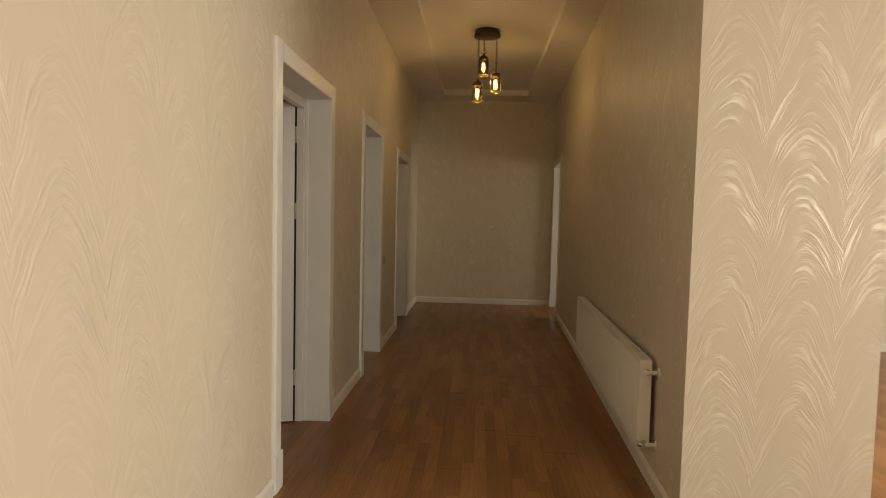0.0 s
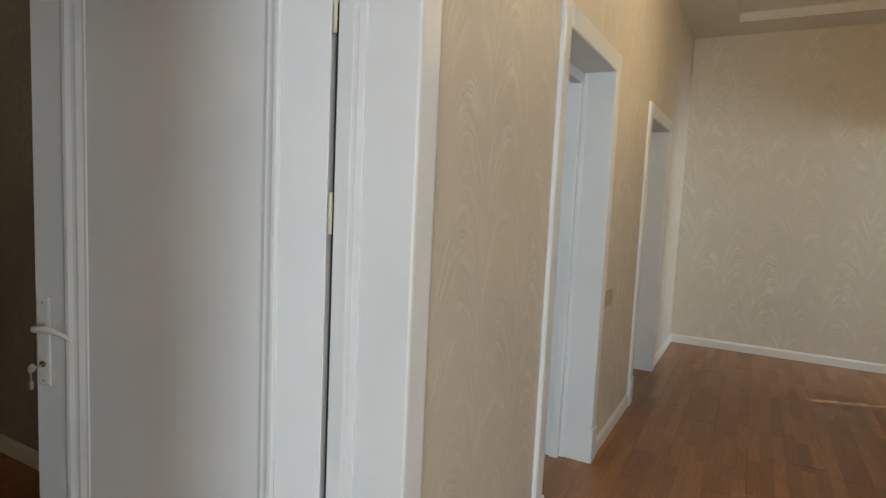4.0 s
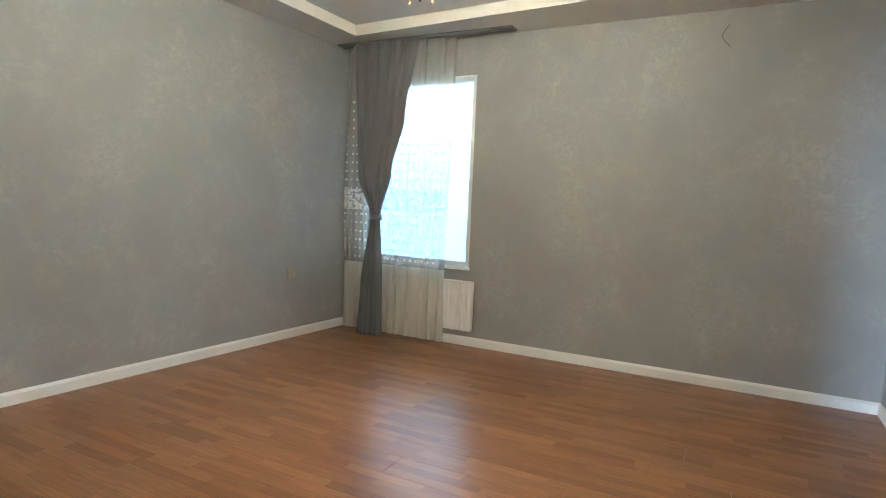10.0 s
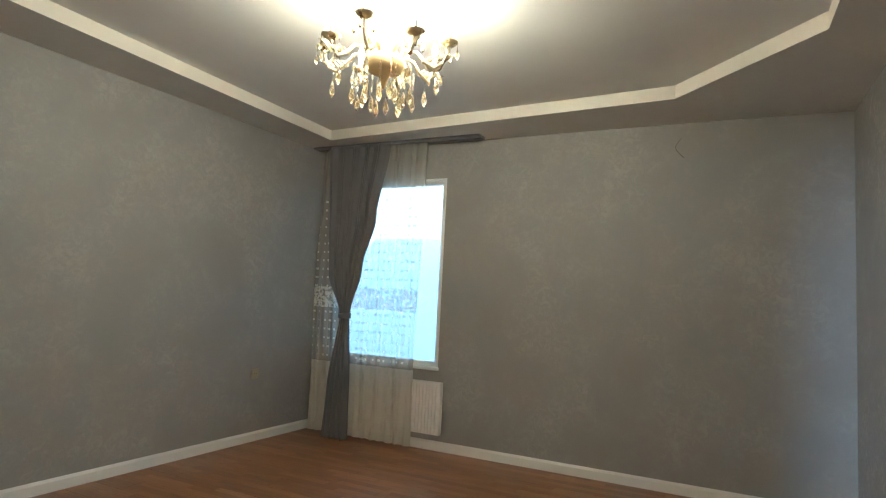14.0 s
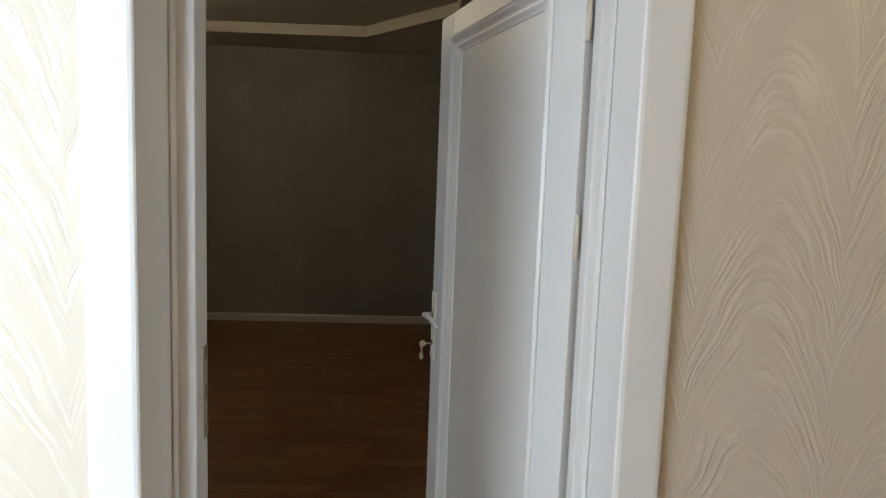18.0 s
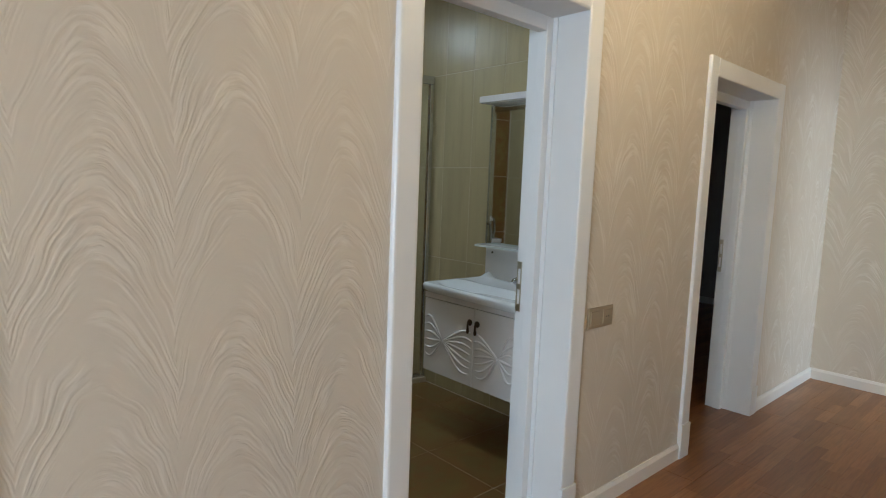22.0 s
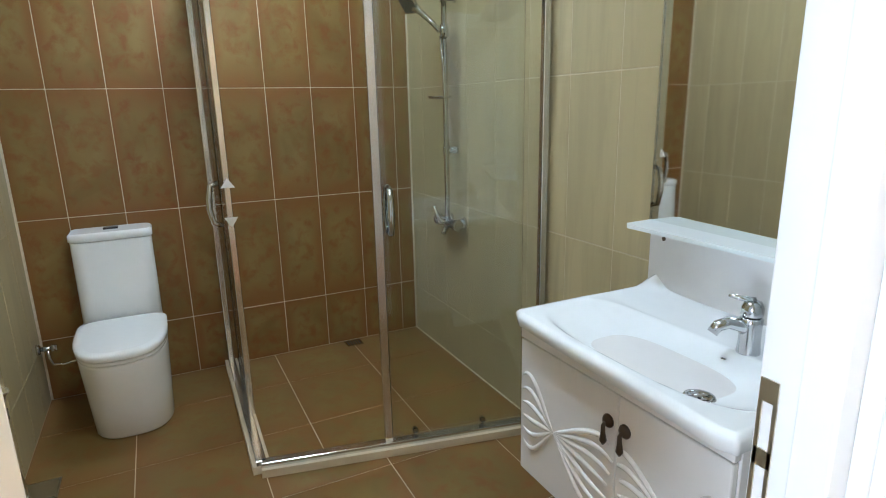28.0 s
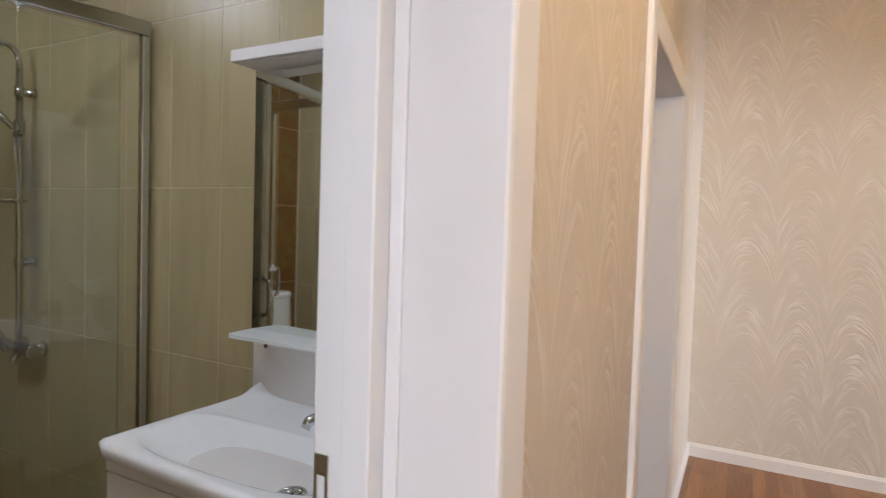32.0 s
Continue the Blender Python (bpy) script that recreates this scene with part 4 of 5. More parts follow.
loft(tie, [[(-5.80 + 0.058 * math.cos(a) * k, 0.213 + 0.062 * math.sin(a) * k, 1.15 + dz) for a in (2 * math.pi * q / 20 for q in range(20))] for dz, k in ((-0.025, 0.96), (-0.015, 1.02), (0.015, 1.02), (0.025, 0.96))])
part("tieback", tie, DRAPE, dr)
net = thing("net_curtain", (-5.865, 0.3, 0.0), "sheer cream net curtain with woven sprigs in front of the window", "curtain")
part("fabric", cloth(lambda z: (smooth(z, [(0, -0.185), (1.4, -0.215), (2.4, -0.16), (2.82, -0.15)]), smooth(z, [(0, 0.955), (1.0, 0.965), (2.3, 0.97), (2.82, 0.985)])), 0.03, BED_SOF - 0.021, -5.862, 13, lambda z: smooth(z, [(0, 0.016), (2.85, 0.011)]), 60, 160), SHEER, net)

for a, z in ((-5.25, 0.60), (-2.84, 0.606)):
    so, bx = wall_plate("wall_socket", BY0, 1, "y", a, z, 0.084, 0.084, 1, SWITCH, "small square wall socket low on the bedroom wall", "socket")
    for k in (-0.009, 0.009):
        part("socket_hole", bx(a + k - 0.003, a + k + 0.003, 0.012, 0.0130, z - 0.003, z + 0.003, 0), BLACK, so)
    so.matrix_world = SOUTH @ so.matrix_world
wall_plate("light_switch", BY1, -1, "y", -3.89, 1.53, 0.075, 0.150, 1, SWITCH, "tall champagne switch plate on the bedroom wall")
stub = tube(bmesh.new(), [(BX, 3.175, 2.552), (BX + 0.02, 3.165, 2.555), (BX + 0.04, 3.122, 2.60), (BX + 0.04, 3.112, 2.63), (BX + 0.03, 3.13, 2.67), (BX + 0.03, 3.156, 2.704)], 0.0028, 6)
solo("loose_wire", stub, DRAPE, "bare wire end sticking out of the wall", "wire")


def chandelier():
    cx, cy, cz = -3.55, 1.945, BED_Z
    ob = thing("chandelier", (cx, cy, cz), "eight-armed brass and crystal chandelier with lit candle bulbs", "chandelier")
    part("canopy", lathe(bmesh.new(), [(0.075, -0.0005), (0.072, -0.012), (0.05, -0.028), (0.015, -0.036)], (cx, cy, cz), 24), GOLD, ob)
    chain = bmesh.new()
    z, k = cz - 0.035, 0
    while z > 2.79:
        d = Vector((1, 0, 0)) if k % 2 else Vector((0, 1, 0))
        tube(chain, [Vector((cx, cy, z - 0.012)) + d * (0.006 * math.sin(t)) + Vector((0, 0, 0.015 * math.cos(t))) for t in (2 * math.pi * i / 10 for i in range(11))], 0.002, 5, caps=False)
        z -= 0.024
        k += 1
    part("chain", chain, GOLD, ob)
    part("column", lathe(bmesh.new(), [(0.010, 2.80), (0.045, 2.775), (0.052, 2.745), (0.026, 2.72), (0.020, 2.70), (0.036, 2.66), (0.044, 2.60), (0.038, 2.56), (0.026, 2.545)], (cx, cy, 0), 24), CREAM_GLASS, ob, "cream glass baluster")
    part("hub", lathe(bmesh.new(), [(0.026, 2.56), (0.07, 2.55), (0.098, 2.52), (0.098, 2.485), (0.075, 2.455), (0.03, 2.44), (0.012, 2.40), (0.006, 2.37)], (cx, cy, 0), 28), CREAM_GLASS, ob, "amber glass bowl")
    for k in range(8):
        a = 2 * math.pi * k / 8 + 0.25
        u = Vector((math.cos(a), math.sin(a), 0))
        big = k % 2 == 0
        R = 0.315 if big else 0.285
        top = 2.60 if big else 2.565
        O = Vector((cx, cy, 0))
        pts = [O + u * r + Vector((0, 0, z)) for r, z in ((0.07, 2.52), (0.12, 2.555), (0.16, 2.55), (0.20, 2.50), (0.25, 2.468), (R - 0.025, 2.49), (R, 2.535), (R, top - 0.02))]
        arm = part("arm", tube(bmesh.new(), pts, [0.010, 0.009, 0.009, 0.010, 0.010, 0.009, 0.008, 0.008], 8), GOLD, ob)
        leaf = bmesh.new()
        for q in range(5):
            b = O + u * (0.19 + 0.025 * q) + Vector((0, 0, 2.49))
            tube(leaf, [b, b + u * 0.03 + Vector((0, 0, 0.03)), b + u * 0.055 + Vector((0, 0, 0.036))], [0.006, 0.005, 0.002], 6)
        part("scroll", leaf, GOLD, arm)
        c = O + u * R
        part("drip_pan", lathe(bmesh.new(), [(0.008, top - 0.03), (0.03, top - 0.022), (0.048, top - 0.006), (0.047, top - 0.004), (0.028, top - 0.016), (0.006, top - 0.02)], c, 20), GOLD, arm)
        part("candle", lathe(bmesh.new(), [(0.011, top - 0.018), (0.011, top + 0.05), (0.008, top + 0.054)], c, 12), CERAMIC, arm)
        part("bulb", lathe(bmesh.new(), [(0.007, top + 0.053), (0.014, top + 0.07), (0.015, top + 0.085), (0.009, top + 0.108), (0.003, top + 0.125)], c, 12), BULB, arm, "lit candle bulb")
        for q in range(4):
            drop = bmesh.new()
            b = c + Vector((0.045 * math.cos(q * 1.571 + a), 0.045 * math.sin(q * 1.571 + a), top - 0.012))
            tube(drop, [b, b - Vector((0, 0, 0.03))], 0.0012, 4)
            lathe(drop, [(0.002, -0.03), (0.007, -0.045), (0.010, -0.065), (0.003, -0.082)], b, 6)
            part("crystal_drop", drop, CRYSTAL, arm)
        drop = bmesh.new()
        d = O + u * (R - 0.05) + Vector((0, 0, 2.47))
        tube(drop, [d, d - Vector((0, 0, 0.045))], 0.0014, 4)
        lathe(drop, [(0.002, -0.045), (0.010, -0.075), (0.015, -0.105), (0.004, -0.135)], d, 6)
        part("crystal_drop", drop, CRYSTAL, arm)
    for k in range(16):
        ring = bmesh.new()
        a = 2 * math.pi * k / 16
        rad = 0.10 if k % 2 else 0.15
        b = Vector((cx + rad * math.cos(a), cy + rad * math.sin(a), 2.47))
        for q in range(7):
            lathe(ring, [(0.002, 0.005), (0.0065, 0.0), (0.002, -0.005)], b - Vector((0, 0, 0.014 * q)), 6)
        lathe(ring, [(0.002, -0.10), (0.011, -0.13), (0.016, -0.165), (0.004, -0.195)], b, 6)
        part("crystal_string", ring, CRYSTAL, ob, "string of amber crystal beads with a drop")


chandelier()

# ---- bathroom ----
def ring(cx, cy, z, front, back, half, n=40):
    """A D-shaped outline: rounded towards +x (front), squarer behind."""
    out = []
    for k in range(n):
        a = 2 * math.pi * k / n
        c, s = math.cos(a), math.sin(a)
        p = 2.9 if c > 0 else 5.0
        r = (abs(c) ** p + abs(s) ** p) ** (-1 / p)
        out.append((cx + r * c * (front if c > 0 else back), cy + r * s * half, z))
    return out


def toilet():
    cx, cy = -3.72, 4.968
    ob = thing("toilet", (cx, cy, 0), "white one-piece ceramic toilet with its lid closed", "toilet")
    rows = [(0.002, 0.232, 0.30, 0.164), (0.012, 0.240, 0.305, 0.169), (0.18, 0.285, 0.32, 0.176), (0.30, 0.325, 0.32, 0.181), (0.385, 0.355, 0.32, 0.184), (0.400, 0.355, 0.32, 0.183)]
    part("bowl", loft(bmesh.new(), [ring(cx, cy, z, f, b, h) for z, f, b, h in rows]), CERAMIC, ob, "skirted white ceramic bowl")
    part("seat", loft(bmesh.new(), [ring(cx, cy, z, 0.364 + e, 0.12 + e, 0.185 + e) for z, e in ((0.4005, -0.006), (0.404, 0.0), (0.416, 0.001), (0.419, -0.003))]), CERAMIC, ob)
    part("lid", loft(bmesh.new(), [ring(cx, cy, z, 0.372 + e, 0.135 + e, 0.190 + e) for z, e in ((0.4215, -0.006), (0.425, 0.0), (0.445, 0.0), (0.452, -0.008), (0.456, -0.03))]), CERAMIC, ob, "closed glossy white lid")
    tank = bmesh.new()
    rows = []
    for z, xf, half in ((0.40, -3.855, 0.172), (0.60, -3.865, 0.172), (0.815, -3.875, 0.172), (0.827, -3.876, 0.172)):
        pts = []
        for k in range(32):
            a = 2 * math.pi * k / 32
            c, s = math.cos(a), math.sin(a)
            r = (abs(c) ** 9 + abs(s) ** 9) ** (-1 / 9)
            xm, xd = (xf - 4.045) / 2, (xf + 4.045) / 2
            pts.append((xm + r * c * xd, cy + r * s * half, z))
        rows.append(pts)
    loft(tank, rows)
    part("tank", tank, CERAMIC, ob)
    rows = []
    for z, e in ((0.8285, -0.002), (0.833, 0.003), (0.861, 0.003), (0.869, -0.006)):
        pts = []
        for k in range(32):
            a = 2 * math.pi * k / 32
            c, s = math.cos(a), math.sin(a)
            r = (abs(c) ** 9 + abs(s) ** 9) ** (-1 / 9)
            pts.append((-3.960 + r * c * (0.086 + e), cy + r * s * (0.175 + e), z))
        rows.append(pts)
    part("tank_lid", loft(bmesh.new(), rows), CERAMIC, ob)
    part("flush_button", boxed(-3.985, -3.945, cy - 0.032, cy + 0.032, 0.8688, 0.877, 0.003), BLACK, ob, "dark flush button")
    for y in (-0.09, 0.09):
        part("lid_hinge", tube(bmesh.new(), [(-3.865, cy + y - 0.02, 0.435), (-3.865, cy + y + 0.02, 0.435)], 0.011, 10), CERAMIC, ob)


toilet()
av = thing("angle_valve", (-3.975, TY0, 0.31), "chrome stop valve and hose beside the toilet", "valve")
part("wall_rose", tube(bmesh.new(), [(-3.975, TY0 + 0.002, 0.31), (-3.975, TY0 + 0.016, 0.31)], [0.028, 0.022], 16), CHROME, av)
part("body", tube(bmesh.new(), [(-3.975, TY0 + 0.014, 0.31), (-3.975, TY0 + 0.07, 0.31)], 0.011, 12), CHROME, av)
part("knob", tube(bmesh.new(), [(-3.975, TY0 + 0.062, 0.31), (-3.975, TY0 + 0.086, 0.31)], [0.018, 0.016], 14), CHROME, av)
part("hose", tube(bmesh.new(), [(-3.975, TY0 + 0.045, 0.305), (-3.976, TY0 + 0.046, 0.26), (-3.982, TY0 + 0.055, 0.222), (-3.985, TY0 + 0.10, 0.212), (-3.985, TY0 + 0.17, 0.225), (-3.985, TY0 + 0.222, 0.24)], 0.006, 8), ALU, av)

SX = -3.03
sp = thing("bidet_spray", (SX, TY0, 0.42), "chrome bidet spray with its hose hanging beside the toilet", "spray")
part("wall_rose", tube(bmesh.new(), [(SX, TY0 + 0.002, 0.43), (SX, TY0 + 0.014, 0.43), (SX, TY0 + 0.05, 0.43)], [0.028, 0.022, 0.012], 16), CHROME, sp)
part("holder", lathe(bmesh.new(), [(0.016, -0.025), (0.021, -0.018), (0.021, 0.018), (0.016, 0.022)], (SX, TY0 + 0.055, 0.43), 16), CHROME, sp)
part("spray_head", tube(bmesh.new(), [(SX, TY0 + 0.055, 0.42), (SX, TY0 + 0.058, 0.47), (SX + 0.006, TY0 + 0.066, 0.505), (SX + 0.02, TY0 + 0.085, 0.525)], [0.014, 0.015, 0.017, 0.012], 12), CHROME, sp)
part("trigger", tube(bmesh.new(), [(SX, TY0 + 0.044, 0.50), (SX - 0.012, TY0 + 0.036, 0.53), (SX - 0.02, TY0 + 0.03, 0.555)], [0.006, 0.005, 0.003], 8), CHROME, sp)
part("hose", tube(bmesh.new(), [(SX, TY0 + 0.055, 0.405), (SX - 0.010, TY0 + 0.05, 0.28), (SX - 0.045, TY0 + 0.045, 0.12), (SX - 0.085, TY0 + 0.045, 0.045), (SX - 0.110, TY0 + 0.047, 0.022), (SX - 0.120, TY0 + 0.048, 0.05), (SX - 0.080, TY0 + 0.042, 0.20), (SX - 0.020, TY0 + 0.036, 0.38), (SX, TY0 + 0.034, 0.418)], 0.0075, 10), ALU, sp)
gr = thing("floor_drain", (-3.22, TY0 + 0.07, 0), "square steel floor drain beside the wall tiles", "drain")
part("frame", boxed(-3.29, -3.15, TY0 + 0.012, TY0 + 0.135, 0.0005, 0.004, 0.001), CHROME, gr)
part("plate", boxed(-3.282, -3.158, TY0 + 0.020, TY0 + 0.127, 0.0042, 0.0056, 0.0005), STEEL, gr)


def vanity():
    x0, x1, yb = -2.10, -1.355, 6.606
    ob = thing("vanity_cabinet", ((x0 + x1) / 2, yb, 0.34), "wall-hung white vanity cabinet with embossed leaf doors", "cabinet")
    a, b, f = x0 + 0.03, x1 - 0.03, 6.095
    part("body", boxed(a, b, f, yb, 0.345, 0.798, 0.003), LACQUER, ob)
    xm = (a + b) / 2 + 0.048
    for lo, hi, s in ((a + 0.002, xm - 0.0015, 1), (xm + 0.0015, b - 0.002, -1)):
        door = part("door", boxed(lo, hi, f - 0.020, f - 0.001, 0.350, 0.765, 0.004), LACQUER, ob, "white door with embossed leaf ridges")
        A = Vector((lo + 0.40 * (hi - lo) if s > 0 else hi - 0.40 * (hi - lo), 0.545))
        for B, n in ((Vector((lo + 0.012 if s > 0 else hi - 0.012, 0.54)), 6), (Vector((hi - 0.004 if s > 0 else lo + 0.004, 0.50)), 7)):
            d = B - A
            nrm = Vector((-d.y, d.x)).normalized()
            if nrm.y < 0:
                nrm.negate()
            for k in range(n):
                amp = -0.11 + 0.25 * k / (n - 1)
                pts, rr = [], []
                for q in range(13):
                    t = q / 12
                    p = A + d * t + nrm * (amp * math.sin(math.pi * (0.15 + 0.62 * t)) * t ** 0.7 * 1.2)
                    if lo + 0.006 < p.x < hi - 0.006 and 0.356 < p.y < 0.758:
                        pts.append((p.x, f - 0.0195, p.y))
                        rr.append(0.0015 + 0.0065 * math.sin(math.pi * min(1, t * 1.0)) ** 0.6)
                if len(pts) > 3:
                    part("leaf_ridge", tube(bmesh.new(), pts, rr, 7), LACQUER, door)
        hx = xm - s * 0.027
        h = bmesh.new()
        lathe(h, [(0.017, 0.0), (0.017, -0.004), (0.012, -0.010), (0.005, -0.013)], (hx, f - 0.020, 0.690), 16, "y")
        tube(h, [(hx, f - 0.031, 0.690), (hx, f - 0.037, 0.682), (hx, f - 0.036, 0.662), (hx, f - 0.035, 0.642), (hx, f - 0.035, 0.632)], [0.004, 0.005, 0.006, 0.009, 0.003], 10)
        part("handle", h, BRONZE, door, "dark bronze drop handle")
    part("rail", boxed(a, b, f - 0.020, f - 0.001, 0.769, 0.798, 0.002), LACQUER, ob)

    basin = thing("wash_basin", ((x0 + x1) / 2, yb, 0.80), "glossy white ceramic wash basin with a bowed front", "basin")
    nx, ny = 84, 60

    bx0 = -2.078

    def surface(x, y, t, v):
        """Height of the basin: a narrow flat rim, a long dished bowl and upswept back corners."""
        e = min(t, 1 - t, v) * 2
        rim = 0.852 - 0.008 * max(0, 1 - e / 0.03) ** 2
        px, py = abs(x + 1.712) / 0.338, abs(y - 6.225) / (0.160 if y < 6.225 else 0.160)
        d = 1 - min(1.0, (px ** 3.2 + py ** 3.2) ** (1 / 3.2)) ** 2.2
        z = rim - 0.080 * d * d / (d + 0.06)
        ledge = max(0.0, min(1.0, (y - 6.30) / 0.09))
        z -= 0.022 * ledge * (1 - d) * (1 - abs(2 * t - 1) ** 5)
        horn = max(0, (v - 0.80) / 0.20) * max(0, (abs(2 * t - 1) - 0.82) / 0.18)
        return z + 0.030 * horn * horn * (3 - 2 * horn)

    bm = bmesh.new()
    g = []
    for i in range(nx + 1):
        t = i / nx
        x = bx0 + (x1 - bx0) * t
        yf = 6.050 - 0.030 * t ** 0.8 + 0.014 * max(0, abs(2 * t - 1) - 0.90) / 0.10
        g.append([bm.verts.new((x, yf + (yb - yf) * j / ny, surface(x, yf + (yb - yf) * j / ny, t, j / ny))) for j in range(ny + 1)])
    for i in range(nx):
        for j in range(ny):
            bm.faces.new((g[i][j], g[i + 1][j], g[i + 1][j + 1], g[i][j + 1])).smooth = True
    loop = [g[i][0] for i in range(nx + 1)] + [g[nx][j] for j in range(1, ny + 1)] + [g[i][ny] for i in range(nx - 1, -1, -1)] + [g[0][j] for j in range(ny - 1, 0, -1)]
    prev = loop
    for z, k in ((0.838, 1.004), (0.815, 0.998), (0.7995, 0.955)):
        cxm, cym = (x0 + x1) / 2, 6.606
        nxt = [bm.verts.new((cxm + (v.co.x - cxm) * k, cym + (v.co.y - cym) * k, z)) for v in loop]
        for q in range(len(loop)):
            bm.faces.new((prev[q], prev[(q + 1) % len(loop)], nxt[(q + 1) % len(loop)], nxt[q])).smooth = True
        prev = nxt
    part("bowl", bm, CERAMIC, basin)
    part("drain", lathe(bmesh.new(), [(0.034, 0.000), (0.033, 0.004), (0.024, 0.005), (0.022, 0.001), (0.004, 0.000)], (-1.545, 6.170, surface(-1.545, 6.170, 0.5, 0.5) + 0.003), 24), CHROME, basin, "chrome pop-up drain")
    part("overflow_ring", lathe(bmesh.new(), [(0.012, 0.0), (0.012, -0.004), (0.008, -0.005)], (-1.628, 6.352, 0.806), 16, "y"), CHROME, basin)
    tap = thing("basin_tap", (-1.62, 6.40, 0.84), "chrome single-lever basin tap", "tap")
    tx, ty = -1.605, 6.402
    part("body", lathe(bmesh.new(), [(0.027, 0.822), (0.0265, 0.834), (0.0245, 0.858), (0.0245, 0.905), (0.026, 0.915), (0.020, 0.919)], (tx, ty, 0), 24), CHROME, tap)
    part("cartridge_cap", lathe(bmesh.new(), [(0.020, 0.9195), (0.0245, 0.925), (0.0245, 0.943), (0.019, 0.956), (0.006, 0.961)], (tx, ty, 0), 24), CHROME, tap)
    part("spout", tube(bmesh.new(), [(tx, ty, 0.884), (tx - 0.012, ty - 0.024, 0.900), (tx - 0.024, ty - 0.049, 0.906), (tx - 0.034, ty - 0.070, 0.899), (tx - 0.039, ty - 0.081, 0.882)], [0.019, 0.017, 0.015, 0.014, 0.013], 16), CHROME, tap)
    part("lever", tube(bmesh.new(), [(tx, ty, 0.956), (tx - 0.010, ty - 0.016, 0.963), (tx - 0.030, ty - 0.046, 0.971)], [0.012, 0.007, 0.004], 10), CHROME, tap)

    splash = thing("splash_board", ((x0 + x1) / 2, yb, 0.875), "white backboard above the basin", "board")
    part("board", boxed(x0 - 0.005, x1, 6.590, 6.607, 0.826, 1.034, 0.002), LACQUER, splash)
    part("screw_cap", lathe(bmesh.new(), [(0.007, 0.0), (0.007, -0.003)], (-2.048, 6.5898, 0.996), 12, "y"), BRONZE, splash)
    shelf = bmesh.new()
    prism(shelf, [(-2.095, 6.478), (-1.34, 6.478), (-1.34, 6.604), (-2.115, 6.604), (-2.11, 6.492)], 1.0345, 1.0465, "z")
    solo("glass_shelf", shelf, FROST, "pale frosted glass shelf under the mirror", "shelf")
    mir = thing("bathroom_mirror", ((x0 + x1) / 2, yb, 1.075), "frameless bathroom mirror with a white hood", "mirror")
    # the glass stands a little askew on its wedge-shaped case
    xa, xb = -2.112, x1 + 0.02
    ya, yc = 6.588, 6.588 - (xb - xa) * math.tan(radians(2.5))
    part("mirror_glass", prism(bmesh.new(), [(xa, ya), (xb, yc), (xb, yc + 0.005), (xa, ya + 0.005)], 1.0475, 1.887, "z"), MIRROR, mir)
    part("backing", prism(bmesh.new(), [(xa + 0.007, ya + 0.0055), (xb - 0.01, yc + 0.0055), (xb - 0.01, 6.6075), (xa + 0.007, 6.6075)], 1.05, 1.885, "z"), LACQUER, mir)
    part("hood", boxed(-2.108, x1 + 0.03, 6.478, 6.6075, 1.889, 1.926, 0.003), LACQUER, mir, "white lamp hood over the mirror")
    part("lamp_strip", boxed(-2.05, x1 - 0.05, 6.50, 6.56, 1.8868, 1.8895), CERAMIC, mir)


vanity()


